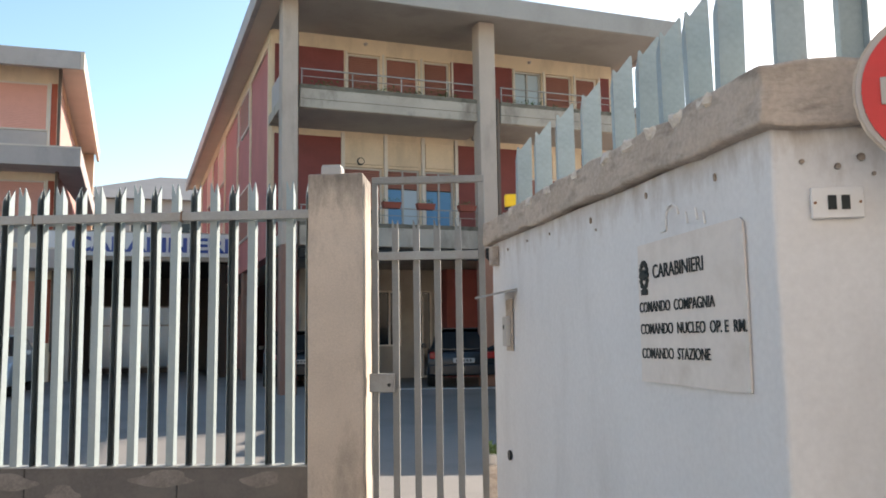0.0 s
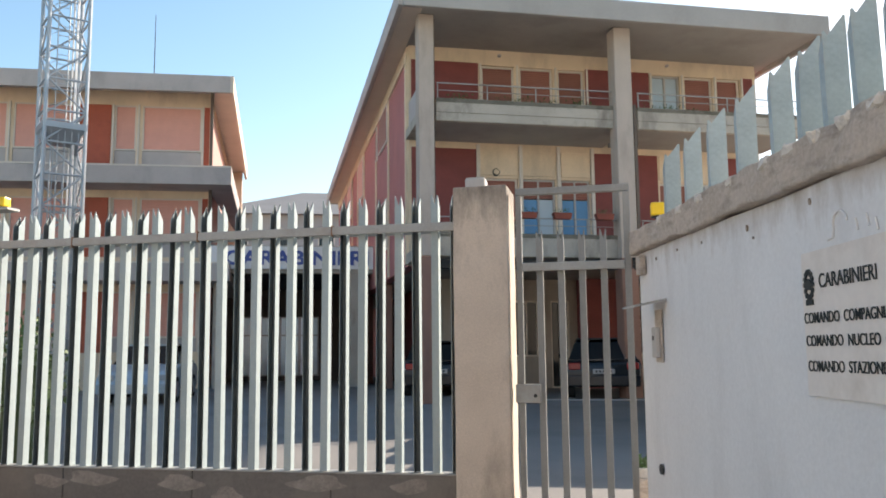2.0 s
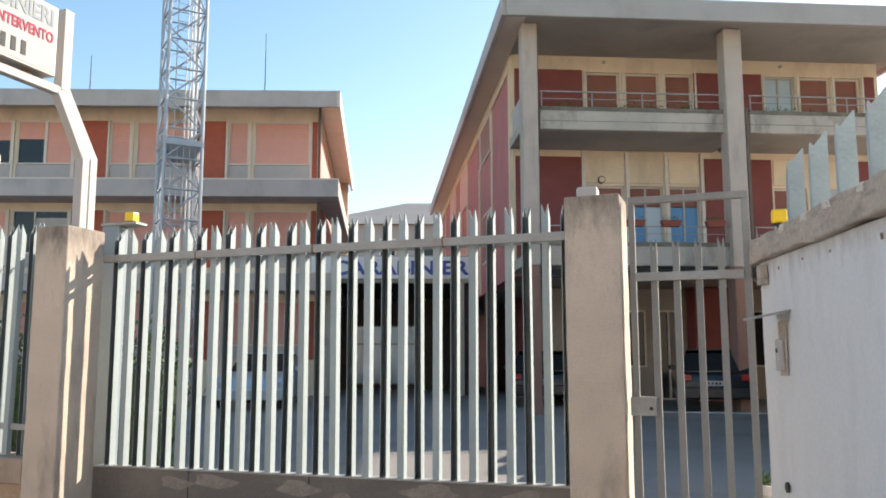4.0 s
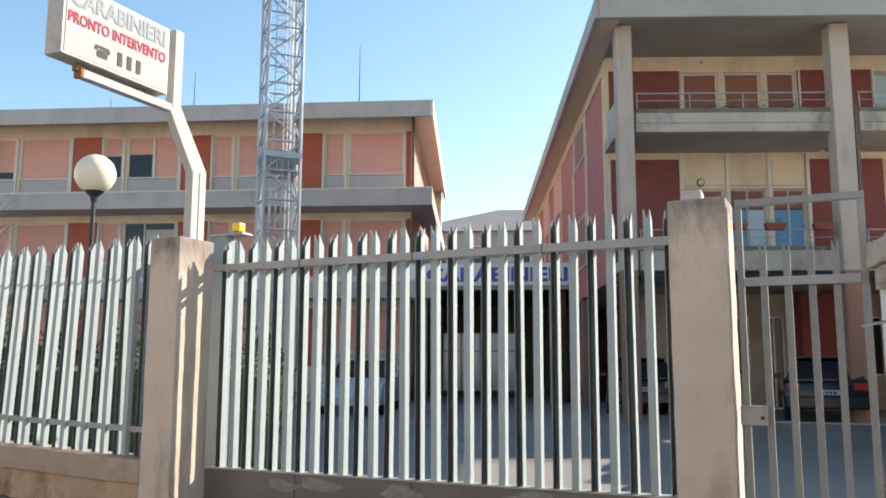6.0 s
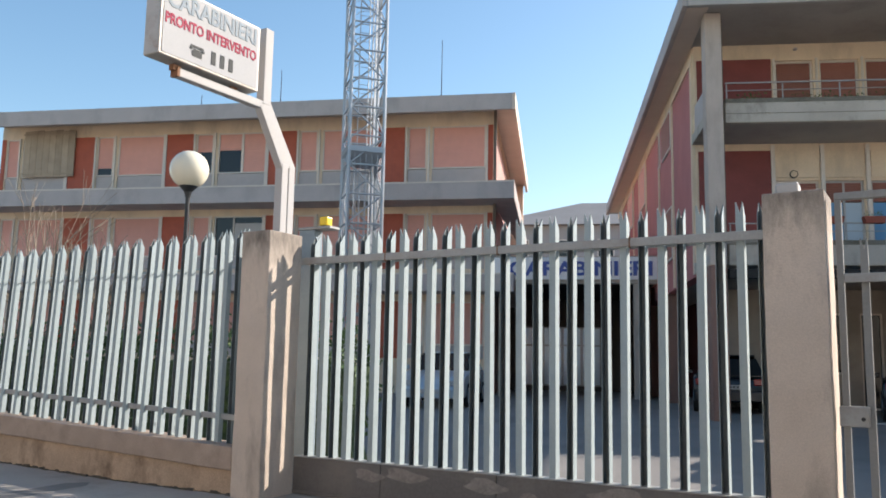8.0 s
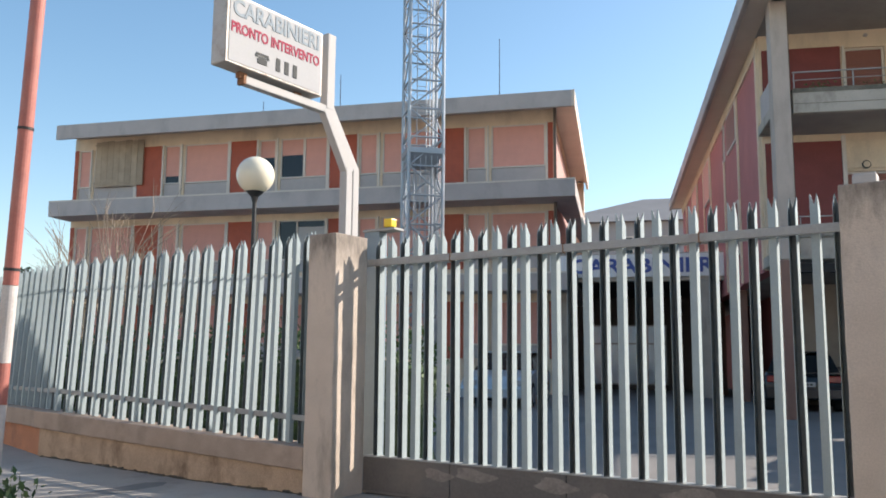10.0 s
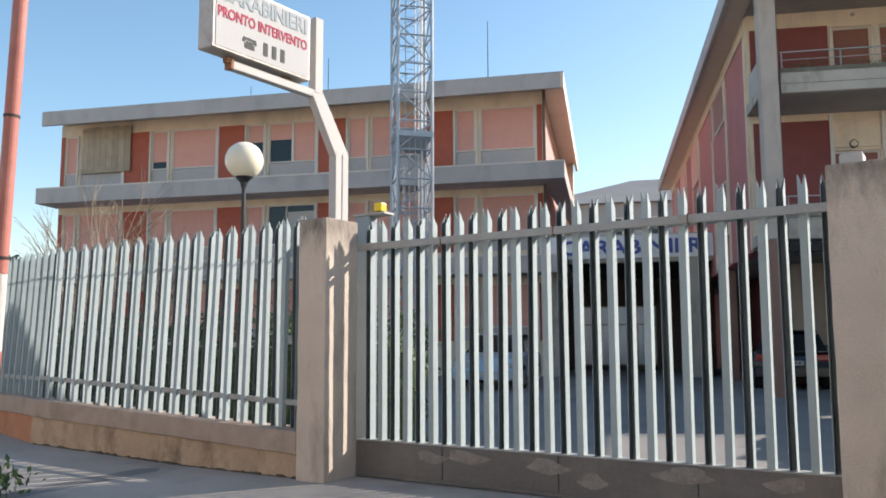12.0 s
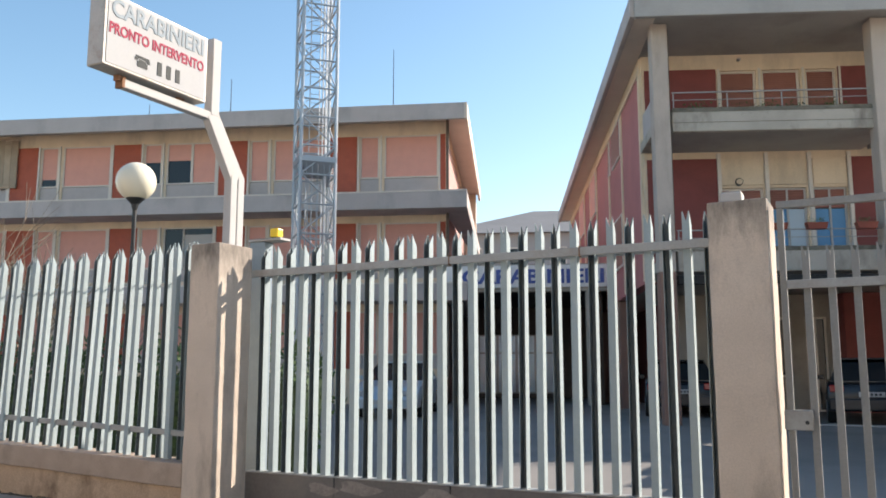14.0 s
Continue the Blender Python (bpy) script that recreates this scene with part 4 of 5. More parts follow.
for k, (a, b) in enumerate(second):
    w = b - a
    if k in (1, 2):
        fr = part("window", frame_bars(w, 2.05, mid=(w / 2,)), "white", east, at=pose(a, 2.36, 4.0))
        part("door_leaf", boxes((0.05, -0.05, 0.05, w / 2 - 0.03, -0.015, 1.50)), "blue", fr, "blue painted door leaf")
        part("door_leaf", boxes((w / 2 + 0.03, -0.05, 0.05, w - 0.05, -0.015, 1.50)), "blue" if k == 2 else "bluecurtain", fr)
        o = new("shutter", shutter_mesh(w - 0.104, 0.48, "brownshutter"))
        o.parent = fr
        o.matrix_basis = pose(0.052, -0.055, 1.52)
    else:
        window(east, a, 2.36, 4.0, w, 2.05, "brownshutter", 0.55 if k == 0 else 1.0)
    part("lintel_panel", bevelled(boxes((a, 2.16, 6.12, b, 2.20, 6.80)), 0.006), "beige", east, "beige panel over the window")
for a, b in ((0.17, 0.62), (0.66, 1.96), (4.95, 5.75), (6.10, 6.80), (9.60, 9.94)):
    part("red_panel", bevelled(boxes((a, 2.165, 7.15, b, 2.20, 9.22)), 0.006), "maroon", east, "dark red panel")
for a, b in ((0.17, 1.90), (5.02, 6.95), (8.95, 9.94)):
    part("red_panel", bevelled(boxes((a, 2.165, 4.0, b, 2.20, 6.82)), 0.006), "maroon", east, "dark red panel")
for x in (1.99, 3.0, 4.07, 4.96, 6.82, 7.76, 8.75, 9.58):
    part("mullion", bevelled(boxes((x + 0.01, 2.155, 7.15, x + 0.065, 2.199, 9.22)), 0.006), "frame", east)
for x in (1.88, 3.03, 4.07, 5.02):
    part("mullion", bevelled(boxes((x, 2.11, 4.0, x + 0.09, 2.199, 6.95)), 0.006), "frame", east)
bm = bmesh.new()
rod(bm, (2.40, 2.13, 6.20), (2.40, 2.20, 6.20), 0.10, 24)
vent = part("round_vent", bm, "blackmetal", east, "round vent with a dark ring")
bm = bmesh.new()
rod(bm, (2.40, 2.10, 6.20), (2.40, 2.131, 6.20), 0.074, 24)
part("cover", bm, "beige", vent)
for x, z in ((2.5, 9.42), (7.3, 9.42)):
    part("wall_lamp", bevelled(boxes((x, 2.10, z, x + 0.09, 2.20, z + 0.07)), 0.02), "greypanel", east)


def balcony(x0, x1, z):
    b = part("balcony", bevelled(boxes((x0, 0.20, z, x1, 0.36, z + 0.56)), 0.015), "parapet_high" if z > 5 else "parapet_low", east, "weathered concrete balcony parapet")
    part("slab", boxes((x0, 0.361, z, x1, 2.19, z + 0.16)), "soffit", b)
    part("coping", rough(cut(boxes((x0 + 0.005, 0.192, z + 0.47, x1 - 0.005, 0.366, z + 0.572)), 0.12), 0.006, 0.15, x0), "lichen", b, "lichen-stained parapet edge")
    bm = boxes((x0 + 0.02, 0.24, z + 0.955, x1 - 0.02, 0.275, z + 0.98), (x0 + 0.02, 0.25, z + 0.78, x1 - 0.02, 0.27, z + 0.793))
    x = x0 + 0.04
    while x < x1:
        box(bm, x, 0.25, z + 0.56, x + 0.025, 0.28, z + 0.94)
        x += 1.22
    part("rail", bm, "rail", b, "thin grey metal handrail")
    return b


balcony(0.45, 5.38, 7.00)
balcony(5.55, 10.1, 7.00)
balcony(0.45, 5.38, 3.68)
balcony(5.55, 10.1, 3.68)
part("side_beam", bevelled(boxes((0.02, 0.46, 7.00, 0.36, 2.19, 7.25)), 0.01), "concrete", east)
part("side_panel", bevelled(boxes((0.10, 0.50, 7.26, 0.16, 2.15, 8.0)), 0.005), "greypanel", east, "grey metal balcony side panel")
# unseen twin at the right end, added to block sun crossing the balcony
part("side_panel", bevelled(boxes((10.03, 0.50, 7.26, 10.09, 2.15, 8.0)), 0.005), "greypanel", east, "grey metal balcony side panel")
part("side_beam", bevelled(boxes((0.02, 0.46, 3.68, 0.36, 2.19, 3.95)), 0.01), "concrete", east)
part("downpipe", boxes((0.375, 0.30, 3.5, 0.44, 0.37, 9.6)), "darkwall", east)
part("downpipe", boxes((5.38, 0.05, 3.3, 5.45, 0.12, 7.6)), "darkwall", east)
for z in (7.21,):
    part("board_mark", boxes((0.47, 0.1935, z, 10.08, 0.1985, z + 0.012)), "lichen", east, "dark shuttering line in the parapet")
# near-black bar painting the shaded slit below the lower parapet
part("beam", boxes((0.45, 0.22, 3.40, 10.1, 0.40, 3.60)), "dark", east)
# flank of the block
fw = [(6.3, 8.0, 8.3, 9.2), (9.0, 8.0, 9.4, 9.2), (13.5, 7.6, 15.5, 9.2), (18.5, 7.6, 20.5, 9.2), (6.3, 4.6, 8.3, 6.2), (13.5, 4.6, 15.5, 6.2), (18.5, 4.6, 20.5, 6.2)]
part("flank_wall", boxes((0.10, 2.51, 3.66, 0.40, 26.5, 9.615)), "flankred", east, "rose red rendered flank")
# pale strip laid over the soffit to paint sunlight bounced from below
part("eave_bounce_strip", boxes((-0.415, -0.3, 9.597, 0.055, 26.5, 9.612)), "cream", east, "cream strip added under the side eave for bounced light")
part("flank_band", boxes((0.06, 2.3, 9.25, 0.099, 26.5, 9.61)), "beige", east)
part("corner_strip", boxes((0.04, 2.30, 3.7, 0.099, 2.52, 9.24)), "beige", east)
for y in (6.0, 9.2, 13.2, 15.7, 18.2, 20.7, 24.0):
    part("wall_strip", boxes((0.06, y, 3.7, 0.099, y + 0.22, 9.24)), "beige", east)
for y, z, y1, z1 in fw:
    w = part("window", boxes((0.05, y, z, 0.099, y1, z1)), "frame", east)
    part("pane", boxes((0.044, y + 0.06, z + 0.06, 0.0495, y1 - 0.06, z1 - 0.06)), "shutter" if y > 9 else "brownshutter", w)
part("ground_flank", boxes((1.60, 6.51, 0.0, 1.85, 26.1, 3.66)), "maroon", east, "dark red set-back ground floor wall")
for y in (8.0, 13.5, 19.0, 24.5):
    part("lower_column", bevelled(boxes((0.12, y, 0.0, 0.46, y + 0.4, 3.655)), 0.02), "columnlow", east)
part("end_wall", boxes((XE - 0.3, 2.51, 0, XE, 26.5, 9.615)), "flankred", east)
# unseen wall added to keep sun out of the portico's open end
part("added_sun_block", boxes((XE - 0.3, 0.45, 0, XE, 2.505, 3.67)), "flankred", east)
part("back_wall", boxes((0.41, 26.2, 0, XE - 0.31, 26.5, 9.615)), "flankred", east)
for z in (3.68, 7.0):
    part("floor_slab", boxes((0.405, 2.51, z, XE - 0.31, 26.1, z + 0.16)), "soffit", east)
# recessed ground floor
gh = [(4.0, 1.25, 4.75, 3.0), (5.15, 0.25, 5.75, 3.0), (7.6, 1.25, 8.6, 3.0)]
# wall colour already includes the shade under the balconies
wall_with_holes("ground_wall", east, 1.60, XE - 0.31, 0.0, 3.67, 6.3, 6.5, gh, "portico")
for a, z, b, z1 in gh:
    window(east, a, 6.42, z, b - a, z1 - z, drop=0.0, mid=((b - a) / 2,))
part("red_pier", bevelled(boxes((6.0, 5.6, 0.0, 7.2, 6.29, 3.66)), 0.01), "maroon", east)

# flower boxes on the lower balcony
for i, x in enumerate((2.62, 3.48, 4.55)):
    fb = thing("flower_box", "terracotta flower box hung on the balcony rail", "flower box", RIGHT @ pose(x * 1.03, 0.12, 4.62), "balcony flower boxes")
    bm = bmesh.new()
    prism(bm, [(-0.20, 0), (0.20, 0), (0.24, 0.15), (-0.24, 0.15)], "y", -0.09, 0.18)
    part("trough", bm, "terracotta", fb)
    part("hook", boxes((-0.15, 0.085, 0.05, -0.13, 0.15, 0.17), (0.13, 0.085, 0.05, 0.15, 0.15, 0.17)), "blackmetal", fb)
    bm = bmesh.new()
    for k in range(70):
        p = Vector((random.uniform(-0.2, 0.2), random.uniform(-0.08, 0.08), random.uniform(0.14, 0.26)))
        a = Euler((random.uniform(0, 6), random.uniform(0, 6), random.uniform(0, 6))).to_matrix()
        vs = [bm.verts.new(p + a @ Vector(q)) for q in ((0, 0, 0), (0.02, 0.01, 0), (0.045, 0, 0), (0.02, -0.01, 0))]
        bm.faces.new(vs)
    tagged(part("plants", bm, "leaf", fb), kind="stuff")


def clump(bm, c, r, n, size):
    for k in range(n):
        p = Vector(c) + Vector((random.gauss(0, r[0]), random.gauss(0, r[1]), random.gauss(0, r[2])))
        a = Euler((random.uniform(0, 6), random.uniform(0, 6), random.uniform(0, 6))).to_matrix()
        s = size * random.uniform(0.6, 1.3)
        vs = [bm.verts.new(p + a @ Vector(q) * s) for q in ((0, 0, 0), (0.4, 0.25, 0.05), (1, 0, 0), (0.4, -0.25, -0.05))]
        bm.faces.new(vs)


for x, w in ((1.1, 0.15), (2.7, 0.55), (4.1, 0.2), (6.5, 0.4)):
    bm = bmesh.new()
    clump(bm, (0, 0, 0.12), (w, 0.07, 0.07), 160, 0.06)
    pl = thing("balcony_plant", "small green plants behind the balcony parapet", "plant", RIGHT @ pose(x * 1.03, 0.46, 7.53), "balcony plants")
    part("foliage", bm, "leaf", pl)
    part("pot", bevelled(boxes((-w, -0.08, -0.26, w, 0.08, 0.04)), 0.01), "terracotta", pl)

# ---- canopy between the blocks with its name board
link = thing("entrance_canopy", "concrete canopy and dark passage between the two blocks", "canopy", LEFT @ pose(-3.9, 30.0, 0))
part("beam", bevelled(boxes((-0.2, 0, 4.22, 6.2, 0.4, 5.20)), 0.01), "concrete", link)
part("roof", boxes((-0.2, 0.41, 4.8, 6.0, 8.3, 5.1)), "soffit", link)
# soffit and passage walls are coloured dark to paint the shade inside
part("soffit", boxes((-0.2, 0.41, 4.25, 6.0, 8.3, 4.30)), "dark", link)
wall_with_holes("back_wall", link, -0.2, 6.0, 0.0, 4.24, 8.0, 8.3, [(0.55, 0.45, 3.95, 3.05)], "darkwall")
gz = part("glazing", frame_bars(3.4, 2.6, 0.06, 0.08, mid=(0.85, 1.7, 2.55)), "white", link, at=pose(0.55, 8.2, 0.45))
part("sill", boxes((-0.05, -0.14, -0.09, 3.45, -0.075, -0.01)), "white", gz)
part("transom", boxes((0.06, -0.07, 1.75, 3.34, -0.01, 1.81)), "white", gz)
for x in (0.06, 0.91, 1.76, 2.61):
    part("pane", boxes((x, -0.045, 0.06, x + 0.73, -0.039, 2.54)), "frosted", gz, "pale frosted glass pane")
part("court_wall", boxes((-0.2, 11.5, 0, 6.0, 11.7, 1.0)), "courtwhite", link, "pale wall of the court beyond")
for x in (0.3, 5.0):
    part("column", bevelled(boxes((x, 0.02, 0, x + 0.35, 0.38, 4.215)), 0.01), "concrete", link)
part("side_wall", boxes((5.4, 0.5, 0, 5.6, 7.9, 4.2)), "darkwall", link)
name = thing("name_board", "white name board with blue lettering on the canopy", "sign", LEFT @ pose(-4.0, 29.96, 4.36))
part("board", bevelled(boxes((0, -0.05, 0, 6.0, 0.03, 0.79)), 0.006), "enamel", name)
spell(name, "CARABINIERI", 0.52, 0.02, 5.0, "blueletter", pose(0.75, -0.062, 0.13))

# far building in the gap
far = thing("far_building", "distant grey house with a hipped roof", "building", LEFT @ pose(-2.0, 60, 0))
part("wall", boxes((-6, 0, 0, 6, 10, 11.2)), "farwall", far)
bm = bmesh.new()
vs = [bm.verts.new(p) for p in ((-6.6, -0.6, 11.21), (6.6, -0.6, 11.21), (6.6, 10.6, 11.21), (-6.6, 10.6, 11.21), (0.8, 5, 13.75), (3.1, 5, 13.75))]
for f in ((0, 1, 5, 4), (1, 2, 5), (2, 3, 4, 5), (3, 0, 4), (3, 2, 1, 0)):
    bm.faces.new([vs[i] for i in f])
part("roof", bm, "farroof", far)
for x in (-4, -1, 2):
    w = part("window", boxes((x, -0.04, 8.6, x + 1.2, 0.0, 10.2)), "frame", far)
    part("pane", boxes((x + 0.1, -0.06, 8.7, x + 1.1, -0.041, 10.1)), "glass", w)

# ---- lattice mast
mast = thing("lattice_mast", "galvanised steel lattice radio mast", "mast", LEFT @ pose(-7.65, 26.0, 0, 0, 0, 27))
S = 0.56
TOP = 24.0
for sx, sy in ((-1, -1), (1, -1), (1, 1), (-1, 1)):
    bm = bmesh.new()
    rod(bm, (sx * S, sy * S, 0), (sx * S, sy * S, TOP), 0.058, 8)
    part("leg", bm, "zinc", mast)
corners = [(-S, -S), (S, -S), (S, S), (-S, S)]
z = 0.0
k = 0
while z < TOP - 0.01:
    h = 0.95
    for i in range(4):
        a, b = corners[i], corners[(i + 1) % 4]
        bm = bmesh.new()
        rod(bm, (*a, z), (*b, z), 0.032, 6)
        if (k + i) % 2:
            a, b = b, a
        rod(bm, (*a, z), (*b, z + h), 0.028, 6)
        part("brace", bm, "zinc", mast)
    z += h
    k += 1
bm = bmesh.new()
for x in (-0.16, 0.16):
    rod(bm, (x, 0.25, 0), (x, 0.25, TOP), 0.018, 6)
for i in range(int(TOP / 0.3)):
    rod(bm, (-0.16, 0.25, 0.3 * i), (0.16, 0.25, 0.3 * i), 0.01, 5)
part("ladder", bm, "zinc", mast)
for x, y, w in ((0.30, 0.34, 0.026), (0.42, 0.30, 0.022), (0.36, 0.18, 0.02)):
    bm = bmesh.new()
    rod(bm, (x, y, 0), (x, y, TOP), w, 8)
    part("feeder_tube", bm, "enamel", mast, "white feeder tube")
for i in range(34):
    bm = bmesh.new()
    pts = [Vector((0.30 * math.cos(q), 0.25 - 0.42 * math.sin(q), 8.4 + 0.45 * i)) for q in [k / 8 * math.pi for k in range(9)]]
    for p, q in zip(pts, pts[1:]):
        rod(bm, p, q, 0.011, 4)
    part("ladder_hoop", bm, "zinc", mast)
bm = bmesh.new()
vs = [bm.verts.new(p) for p in ((-S - 0.05, -S - 0.05, 8.02), (S + 0.05, -S - 0.05, 8.02), (S + 0.05, S + 0.05, 8.02), (-S - 0.05, S + 0.05, 8.02), (-0.3, -0.3, 7.66), (0.3, -0.3, 7.66), (0.3, 0.3, 7.66), (-0.3, 0.3, 7.66))]
for q in ((0, 1, 2, 3), (7, 6, 5, 4), (0, 4, 5, 1), (1, 5, 6, 2), (2, 6, 7, 3), (3, 7, 4, 0)):
    bm.faces.new([vs[i] for i in q])
bmesh.ops.recalc_face_normals(bm, faces=bm.faces)
part("platform_tray", bm, "zinc", mast, "steel tray under the platform")
part("platform", boxes((-S - 0.05, -S - 0.05, 8.022, S + 0.05, S + 0.05, 8.20)), "zinc", mast)
bm = bmesh.new()
rod(bm, (0, 0, 0), (0, 0, 7.95), 0.012, 5)
BAR = finish("guard_bar", bm, "zinc")
for i in range(4):
    a, b = corners[i], corners[(i + 1) % 4]
    for j in range(1, 6):
        t = j / 6
        o = new("guard_bar", BAR)
        o.parent = mast
        o.matrix_basis = pose(a[0] + (b[0] - a[0]) * t, a[1] + (b[1] - a[1]) * t, 0)

# ---- striped pole at the kerb
sp = thing("striped_pole", "leaning red and white painted steel pole", "pole", pose(-8.62, 4.22, -0.06, 0, 2.4, 0))
for z0, z1, mt in ((0, 1.0, "polewhite"), (1.0, 1.40, "polered"), (1.40, 2.16, "polewhite"), (2.16, 6.2, "polered")):
    bm = bmesh.new()
    rod(bm, (0, 0, z0), (0, 0, z1 - 0.004), 0.072, 18)
    part("band", bm, mt, sp)
bm = bmesh.new()
for zz in (2.30, 3.72):
    rod(bm, (0, 0, zz), (0, 0, zz + 0.028), 0.078, 18)
part("collar", bm, "blackmetal", sp)


# ---- planting
bm = bmesh.new()
for i in range(900):
    x = random.uniform(-18.5, -6.5)
    h = 1.55 + 0.25 * noise.noise(Vector((x * 0.9, 0, 0))) + 0.15 * noise.noise(Vector((x * 3, 4, 0)))
    z = h * random.random() ** 0.6
    clump(bm, (x, 8.6 + random.uniform(-0.35, 0.35), 0.2 + z), (0.09, 0.09, 0.09), 12, 0.10)
hedge = tagged(new("hedge", finish("hedge", bm, "leaf")), "dense dark green hedge behind the fence", "hedge", kind="stuff")
bm = bmesh.new()
box(bm, -18.5, 8.45, 0.0, -6.6, 8.75, 1.35)
solid("hedge_core", rough(cut(bm, 0.4), 0.12, 0.5), "pine", "dark twiggy heart of the hedge", "hedge", "stuff")


def bush(x, y, z, h, n, seed):
    """A bare shrub: stems that fork into thin twigs."""
    rnd = random.Random(seed)
    th = thing("bare_shrub", "leafless pale brown shrub behind the fence", "shrub", pose(x, y, z))

    def grow(bm, p, d, l, r, depth):
        q = p + d * l
        rod(bm, p, q, r, 5, r * 0.7)
        if depth:
            for k in range(rnd.choice((2, 3))):
                e = (d + Vector((rnd.gauss(0, 0.35), rnd.gauss(0, 0.35), rnd.gauss(0.10, 0.2)))).normalized()
                grow(bm, q, e, l * rnd.uniform(0.65, 0.9), r * 0.65, depth - 1)

    for k in range(n):
        bm = bmesh.new()
        d = Vector((rnd.gauss(0, 0.28), rnd.gauss(0, 0.28), 1)).normalized()
        grow(bm, Vector((rnd.gauss(0, 0.1), rnd.gauss(0, 0.1), 0)), d, h * 0.30, 0.03, 4)
        part("stem", bm, "twig", th)


bush(-15.3, 9.6, 0.2, 4.4, 5, 3)
bush(-13.4, 9.8, 0.2, 3.4, 4, 8)


def conifer(x, y, z, h, seed):
    rnd = random.Random(seed)
    th = thing("pine_tree", "dark green pine far behind the fence", "tree", pose(x, y, z))
    bm = bmesh.new()
    rod(bm, (0, 0, 0), (0.1, 0, h * 0.9), 0.16, 9, 0.04)
    for k in range(12):
        a = rnd.uniform(0, math.tau)
        zz = h * rnd.uniform(0.4, 0.88)
        rod(bm, (0, 0, zz), (math.cos(a) * 1.2, math.sin(a) * 1.2, zz + 0.35), 0.04, 5, 0.015)
    part("trunk", bm, "twig", th)
    bm = bmesh.new()
    for k in range(90):
        zz = rnd.uniform(0.38, 1.0)
        r = (1.05 - zz) * 2.4 * rnd.random() ** 0.5
        a = rnd.uniform(0, math.tau)
        clump(bm, (math.cos(a) * r, math.sin(a) * r, h * zz), (0.16, 0.16, 0.12), 22, 0.22)
    part("crown", bm, "pine", th)


conifer(-37.0, 20.0, 0.28, 4.9, 5)
conifer(-40.5, 20.5, 0.28, 4.4, 6)
bm = bmesh.new()
clump(bm, (0, 0, 0.14), (0.16, 0.16, 0.08), 260, 0.09)
weed = thing("weed", "green weeds at the foot of the striped pole", "plant", pose(-8.42, 4.14, -0.05))
part("foliage", bm, "leaf", weed)


# ---- parked cars
def car(m, paint, label, width=1.78, length=4.3):
    """Local -y is the rear; origin on the ground at the rear's middle."""
    th = thing("parked_car", label, "car", m)
    w = width / 2
    L = length
    low = [(0.05, 0.28), (0.0, 0.55), (0.04, 0.86), (0.30, 0.95), (1.0, 0.98), (2.9, 0.95), (3.9, 0.80), (4.22, 0.62), (4.3, 0.40), (4.2, 0.25)]
    bm = bmesh.new()
    prism(bm, [(a * L / 4.3, b) for a, b in low], "x", -w, 2 * w)
    part("body", bevelled(bm, 0.06, 2), paint, th, smooth=True)
    bm = bmesh.new()
    rows = []
    for y, z, ww in ((0.22, 0.94, 0.92), (0.62, 1.36, 0.74), (1.1, 1.44, 0.72), (2.0, 1.42, 0.72), (2.95, 0.94, 0.90)):
        rows.append([bm.verts.new((sx * w * ww, y, z)) for sx in (-1, 1)])
    base = [[bm.verts.new((sx * w * 0.93, y, 0.90)) for sx in (-1, 1)] for y in (0.22, 0.62, 1.1, 2.0, 2.95)]
    for a, b, c, d in zip(rows, rows[1:], base, base[1:]):
        bm.faces.new((a[0], a[1], b[1], b[0]))
        bm.faces.new((a[0], b[0], d[0], c[0]))
        bm.faces.new((a[1], c[1], d[1], b[1]))
    bm.faces.new((rows[0][0], base[0][0], base[0][1], rows[0][1]))
    bm.faces.new((rows[-1][0], rows[-1][1], base[-1][1], base[-1][0]))
    bmesh.ops.recalc_face_normals(bm, faces=bm.faces)
    part("cabin", bm, "glass", th, "dark glazed cabin")
    part("roof_panel", bevelled(boxes((-w * 0.70, 0.66, 1.425, w * 0.70, 2.0, 1.465)), 0.012, 2), paint, th)
    part("bumper", bevelled(boxes((-w * 0.97, -0.07, 0.30, w * 0.97, 0.10, 0.56)), 0.03, 2), paint, th)
    part("front_bumper", bevelled(boxes((-w * 0.97, L - 0.12, 0.25, w * 0.97, L + 0.06, 0.50)), 0.03, 2), paint, th)
    for sx in (-1, 1):
        part("tail_light", bevelled(boxes((sx * w * 0.78 - 0.14, -0.02, 0.70, sx * w * 0.78 + 0.14, 0.10, 0.86)), 0.02), "taillight", th, "red tail light")
        part("headlight", bevelled(boxes((sx * w * 0.72 - 0.18, L - 0.16, 0.56, sx * w * 0.72 + 0.18, L - 0.02, 0.70)), 0.02), "signface", th, "clear headlight")
        part("mirror", bevelled(boxes((sx * (w + 0.10) - 0.08, 2.55, 0.96, sx * (w + 0.10) + 0.08, 2.65, 1.08)), 0.02), paint, th)
        for y in (0.75, L - 0.85):
            bm = bmesh.new()
            rod(bm, (sx * (w - 0.20), y, 0.315), (sx * (w + 0.01), y, 0.315), 0.315, 24)
            wh = part("wheel", bm, "tyre", th)
            bm = bmesh.new()
            rod(bm, (sx * (w + 0.011), y, 0.315), (sx * (w + 0.02), y, 0.315), 0.20, 20)
            part("rim", bm, "zinc", wh)
    pl = part("number_plate", bevelled(boxes((-0.26, -0.085, 0.60, 0.26, -0.071, 0.71)), 0.004), "white", th)
    for k in range(5):
        part("bar", boxes((-0.20 + 0.085 * k, -0.0885, 0.63, -0.15 + 0.085 * k, -0.0855, 0.68)), "black", pl)
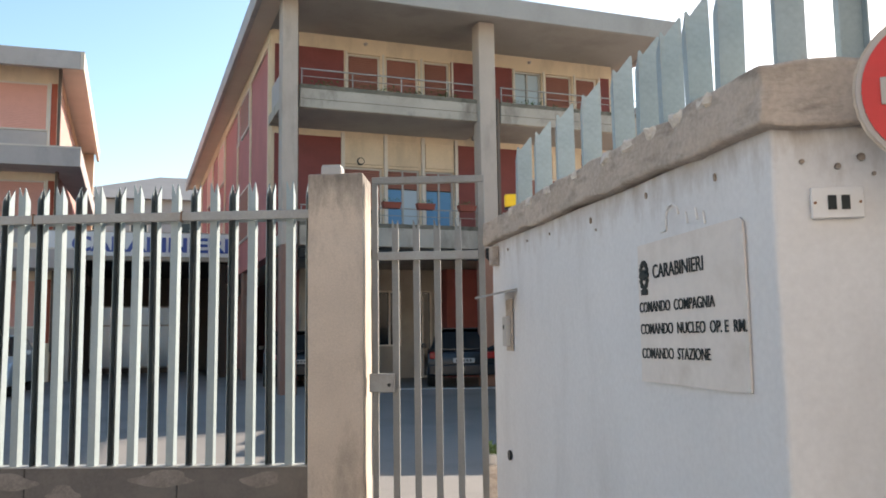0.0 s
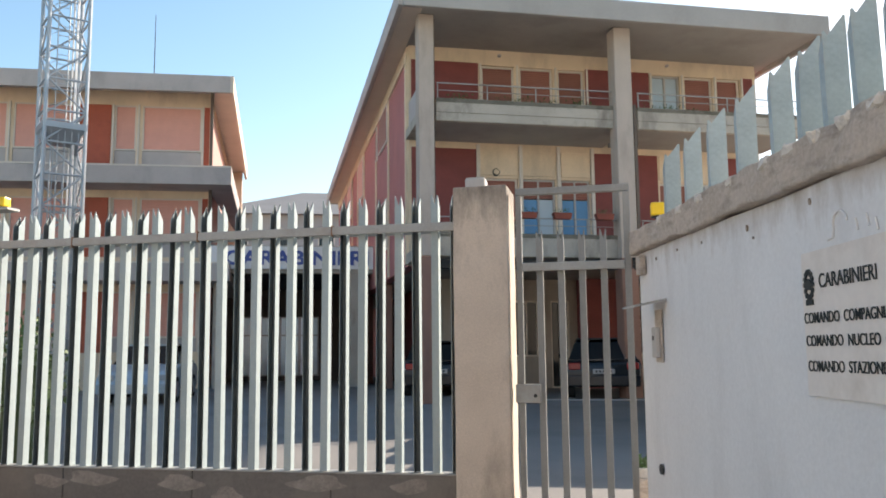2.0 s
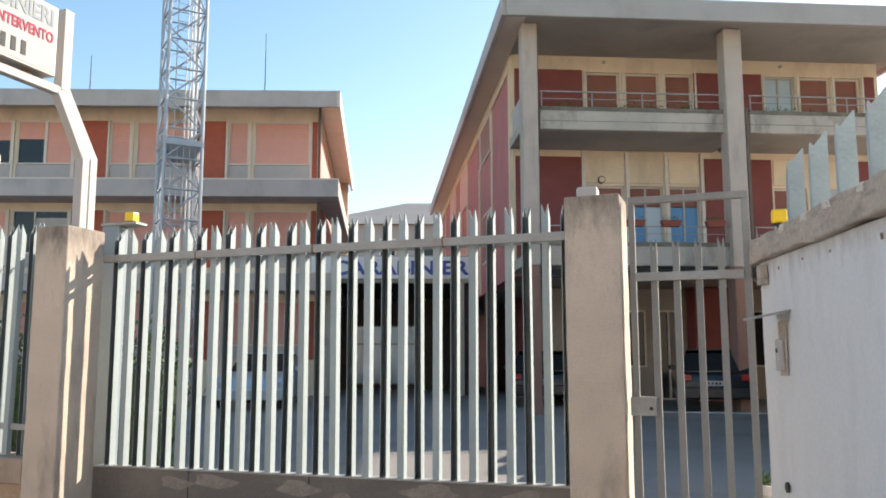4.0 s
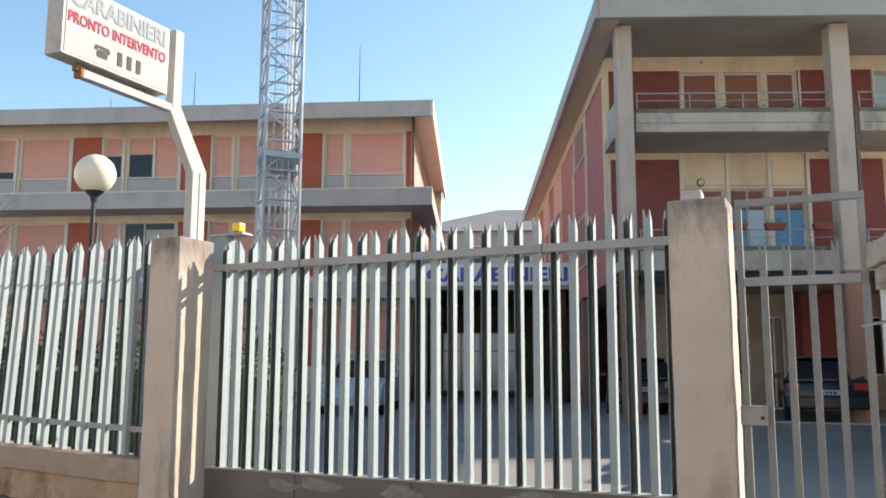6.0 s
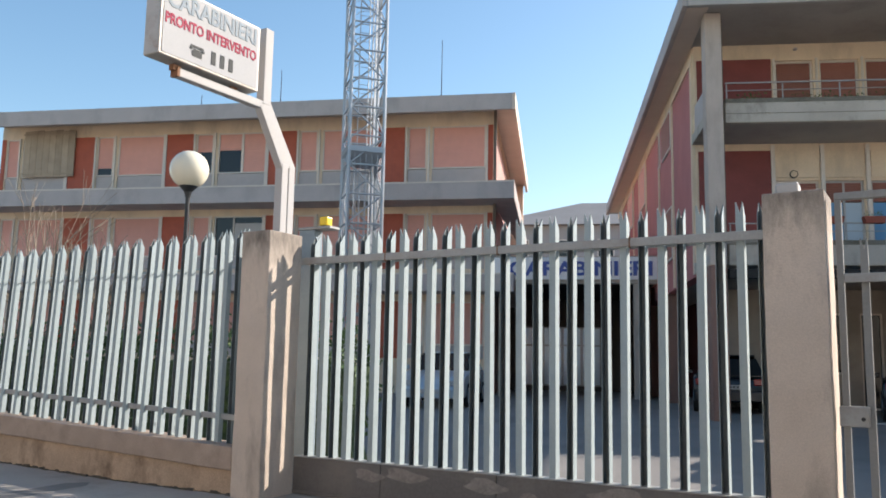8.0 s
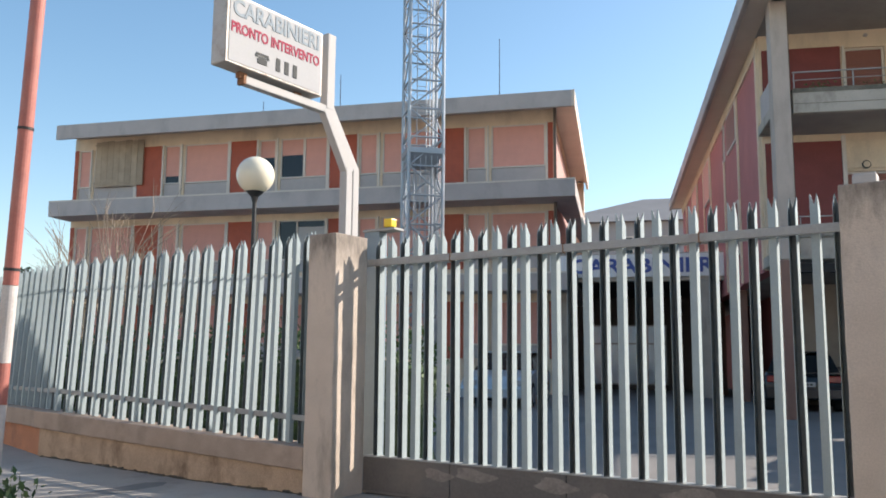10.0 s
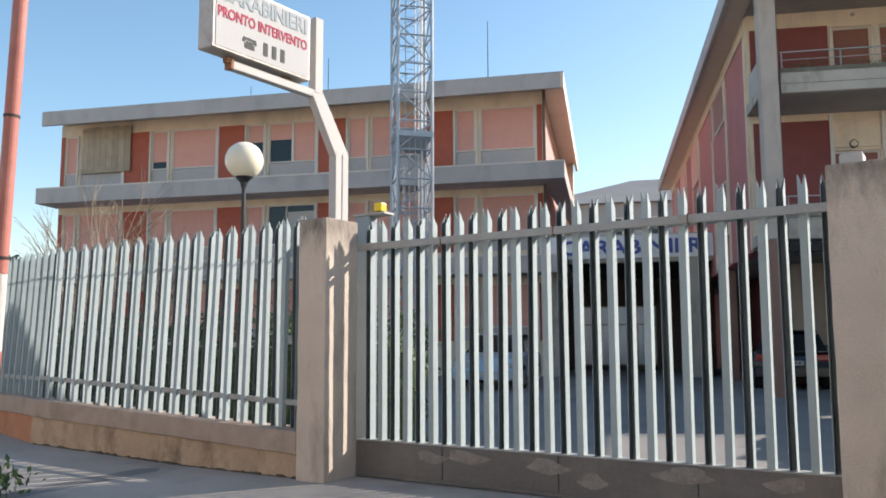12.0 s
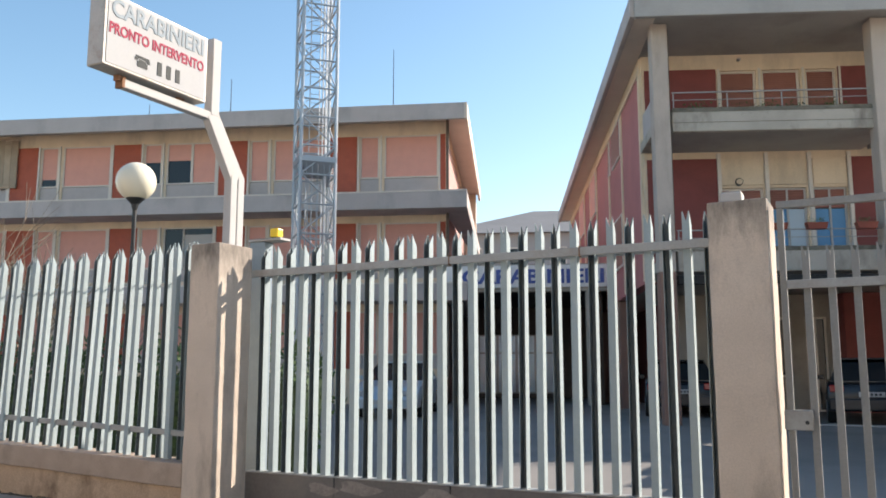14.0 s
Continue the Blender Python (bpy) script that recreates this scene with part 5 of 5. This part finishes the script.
    pf = part("number_plate", bevelled(boxes((-0.26, L + 0.061, 0.36, 0.26, L + 0.072, 0.47)), 0.004), "white", th)
    return th


car(pose(-0.62, 20.9, 0.25, 0, 0, 4), "carpaint", "dark saloon car parked under the balconies")
car(pose(-4.95, 21.9, 0.25, 0, 0, 14), "carpaint", "dark car parked beside another under the balconies")
car(pose(-13.2, 22.6, 0.23, 0, 0, 200), "silverpaint", "pale blue-grey car parked in the yard")

# unseen wall added to close the street behind the camera and bounce sunlight
solid("wall_4", boxes((-60, -9.5, 0, 40, -9.0, 9.0)), "unseenwall", "unseen cream wall added across the street to bounce light", "wall", "structure")

# rust marks and old fixing holes under the cap
for x, z, r in ((0.42, 2.02, 0.010), (0.86, 2.03, 0.014), (1.30, 2.02, 0.012), (1.95, 2.01, 0.018), (2.02, 1.95, 0.010), (2.62, 2.03, 0.016), (3.22, 2.0, 0.015)):
    bm = bmesh.new()
    rod(bm, (0, -0.004, 0), (0, 0.004, 0), r * 0.5, 9)
    bmesh.ops.scale(bm, vec=(1, 1, random.uniform(1.0, 2.2)), verts=bm.verts)
    part("rust_mark", bm, "rustmark", side_wall, "rusty fixing hole", at=WALL @ pose(x, -0.004, z))
for x, z, r in ((0.10, 1.98, 0.018), (0.22, 1.96, 0.022), (0.30, 1.99, 0.028), (0.34, 1.93, 0.014)):
    bm = bmesh.new()
    rod(bm, (0, -0.004, 0), (0, 0.004, 0), r * 0.5, 9)
    part("rust_mark", bm, "rustmark", side_wall, at=W2 @ pose(x, -0.004, z))

# unseen blocks behind the painted wall, added to keep sun off the yard
solid("wall_5", boxes((0.55, 13.2, 0, 4.5, 16.49, 3.1), (1.5, 16.5, 0, 7.5, 20.2, 4.5), (0.55, 16.5, 0, 1.495, 20.2, 3.8)), "unseenwall", "unseen blocks added behind the painted wall to shade the yard", "wall", "structure")

# parking line and the pot behind the gate
solid("parking_line", boxes((-3.2, 20.45, 0.235, 1.2, 20.55, 0.262)), "white", "worn white parking line on the asphalt", "road marking", "structure")
pot = thing("flower_pot", "white pot of yellow-green flowers on a stub", "flower pot", pose(0.03, 7.0, 0))
part("stub", bevelled(boxes((-0.09, -0.09, 0, 0.09, 0.09, 0.38)), 0.01), "cap", pot)
bm = bmesh.new()
rod(bm, (0, 0, 0.381), (0, 0, 0.46), 0.06, 16, 0.085)
part("bowl", bm, "white", pot)
bm = bmesh.new()
clump(bm, (0, 0, 0.49), (0.035, 0.035, 0.02), 70, 0.05)
tagged(part("foliage", bm, "leaf", pot), kind="stuff")
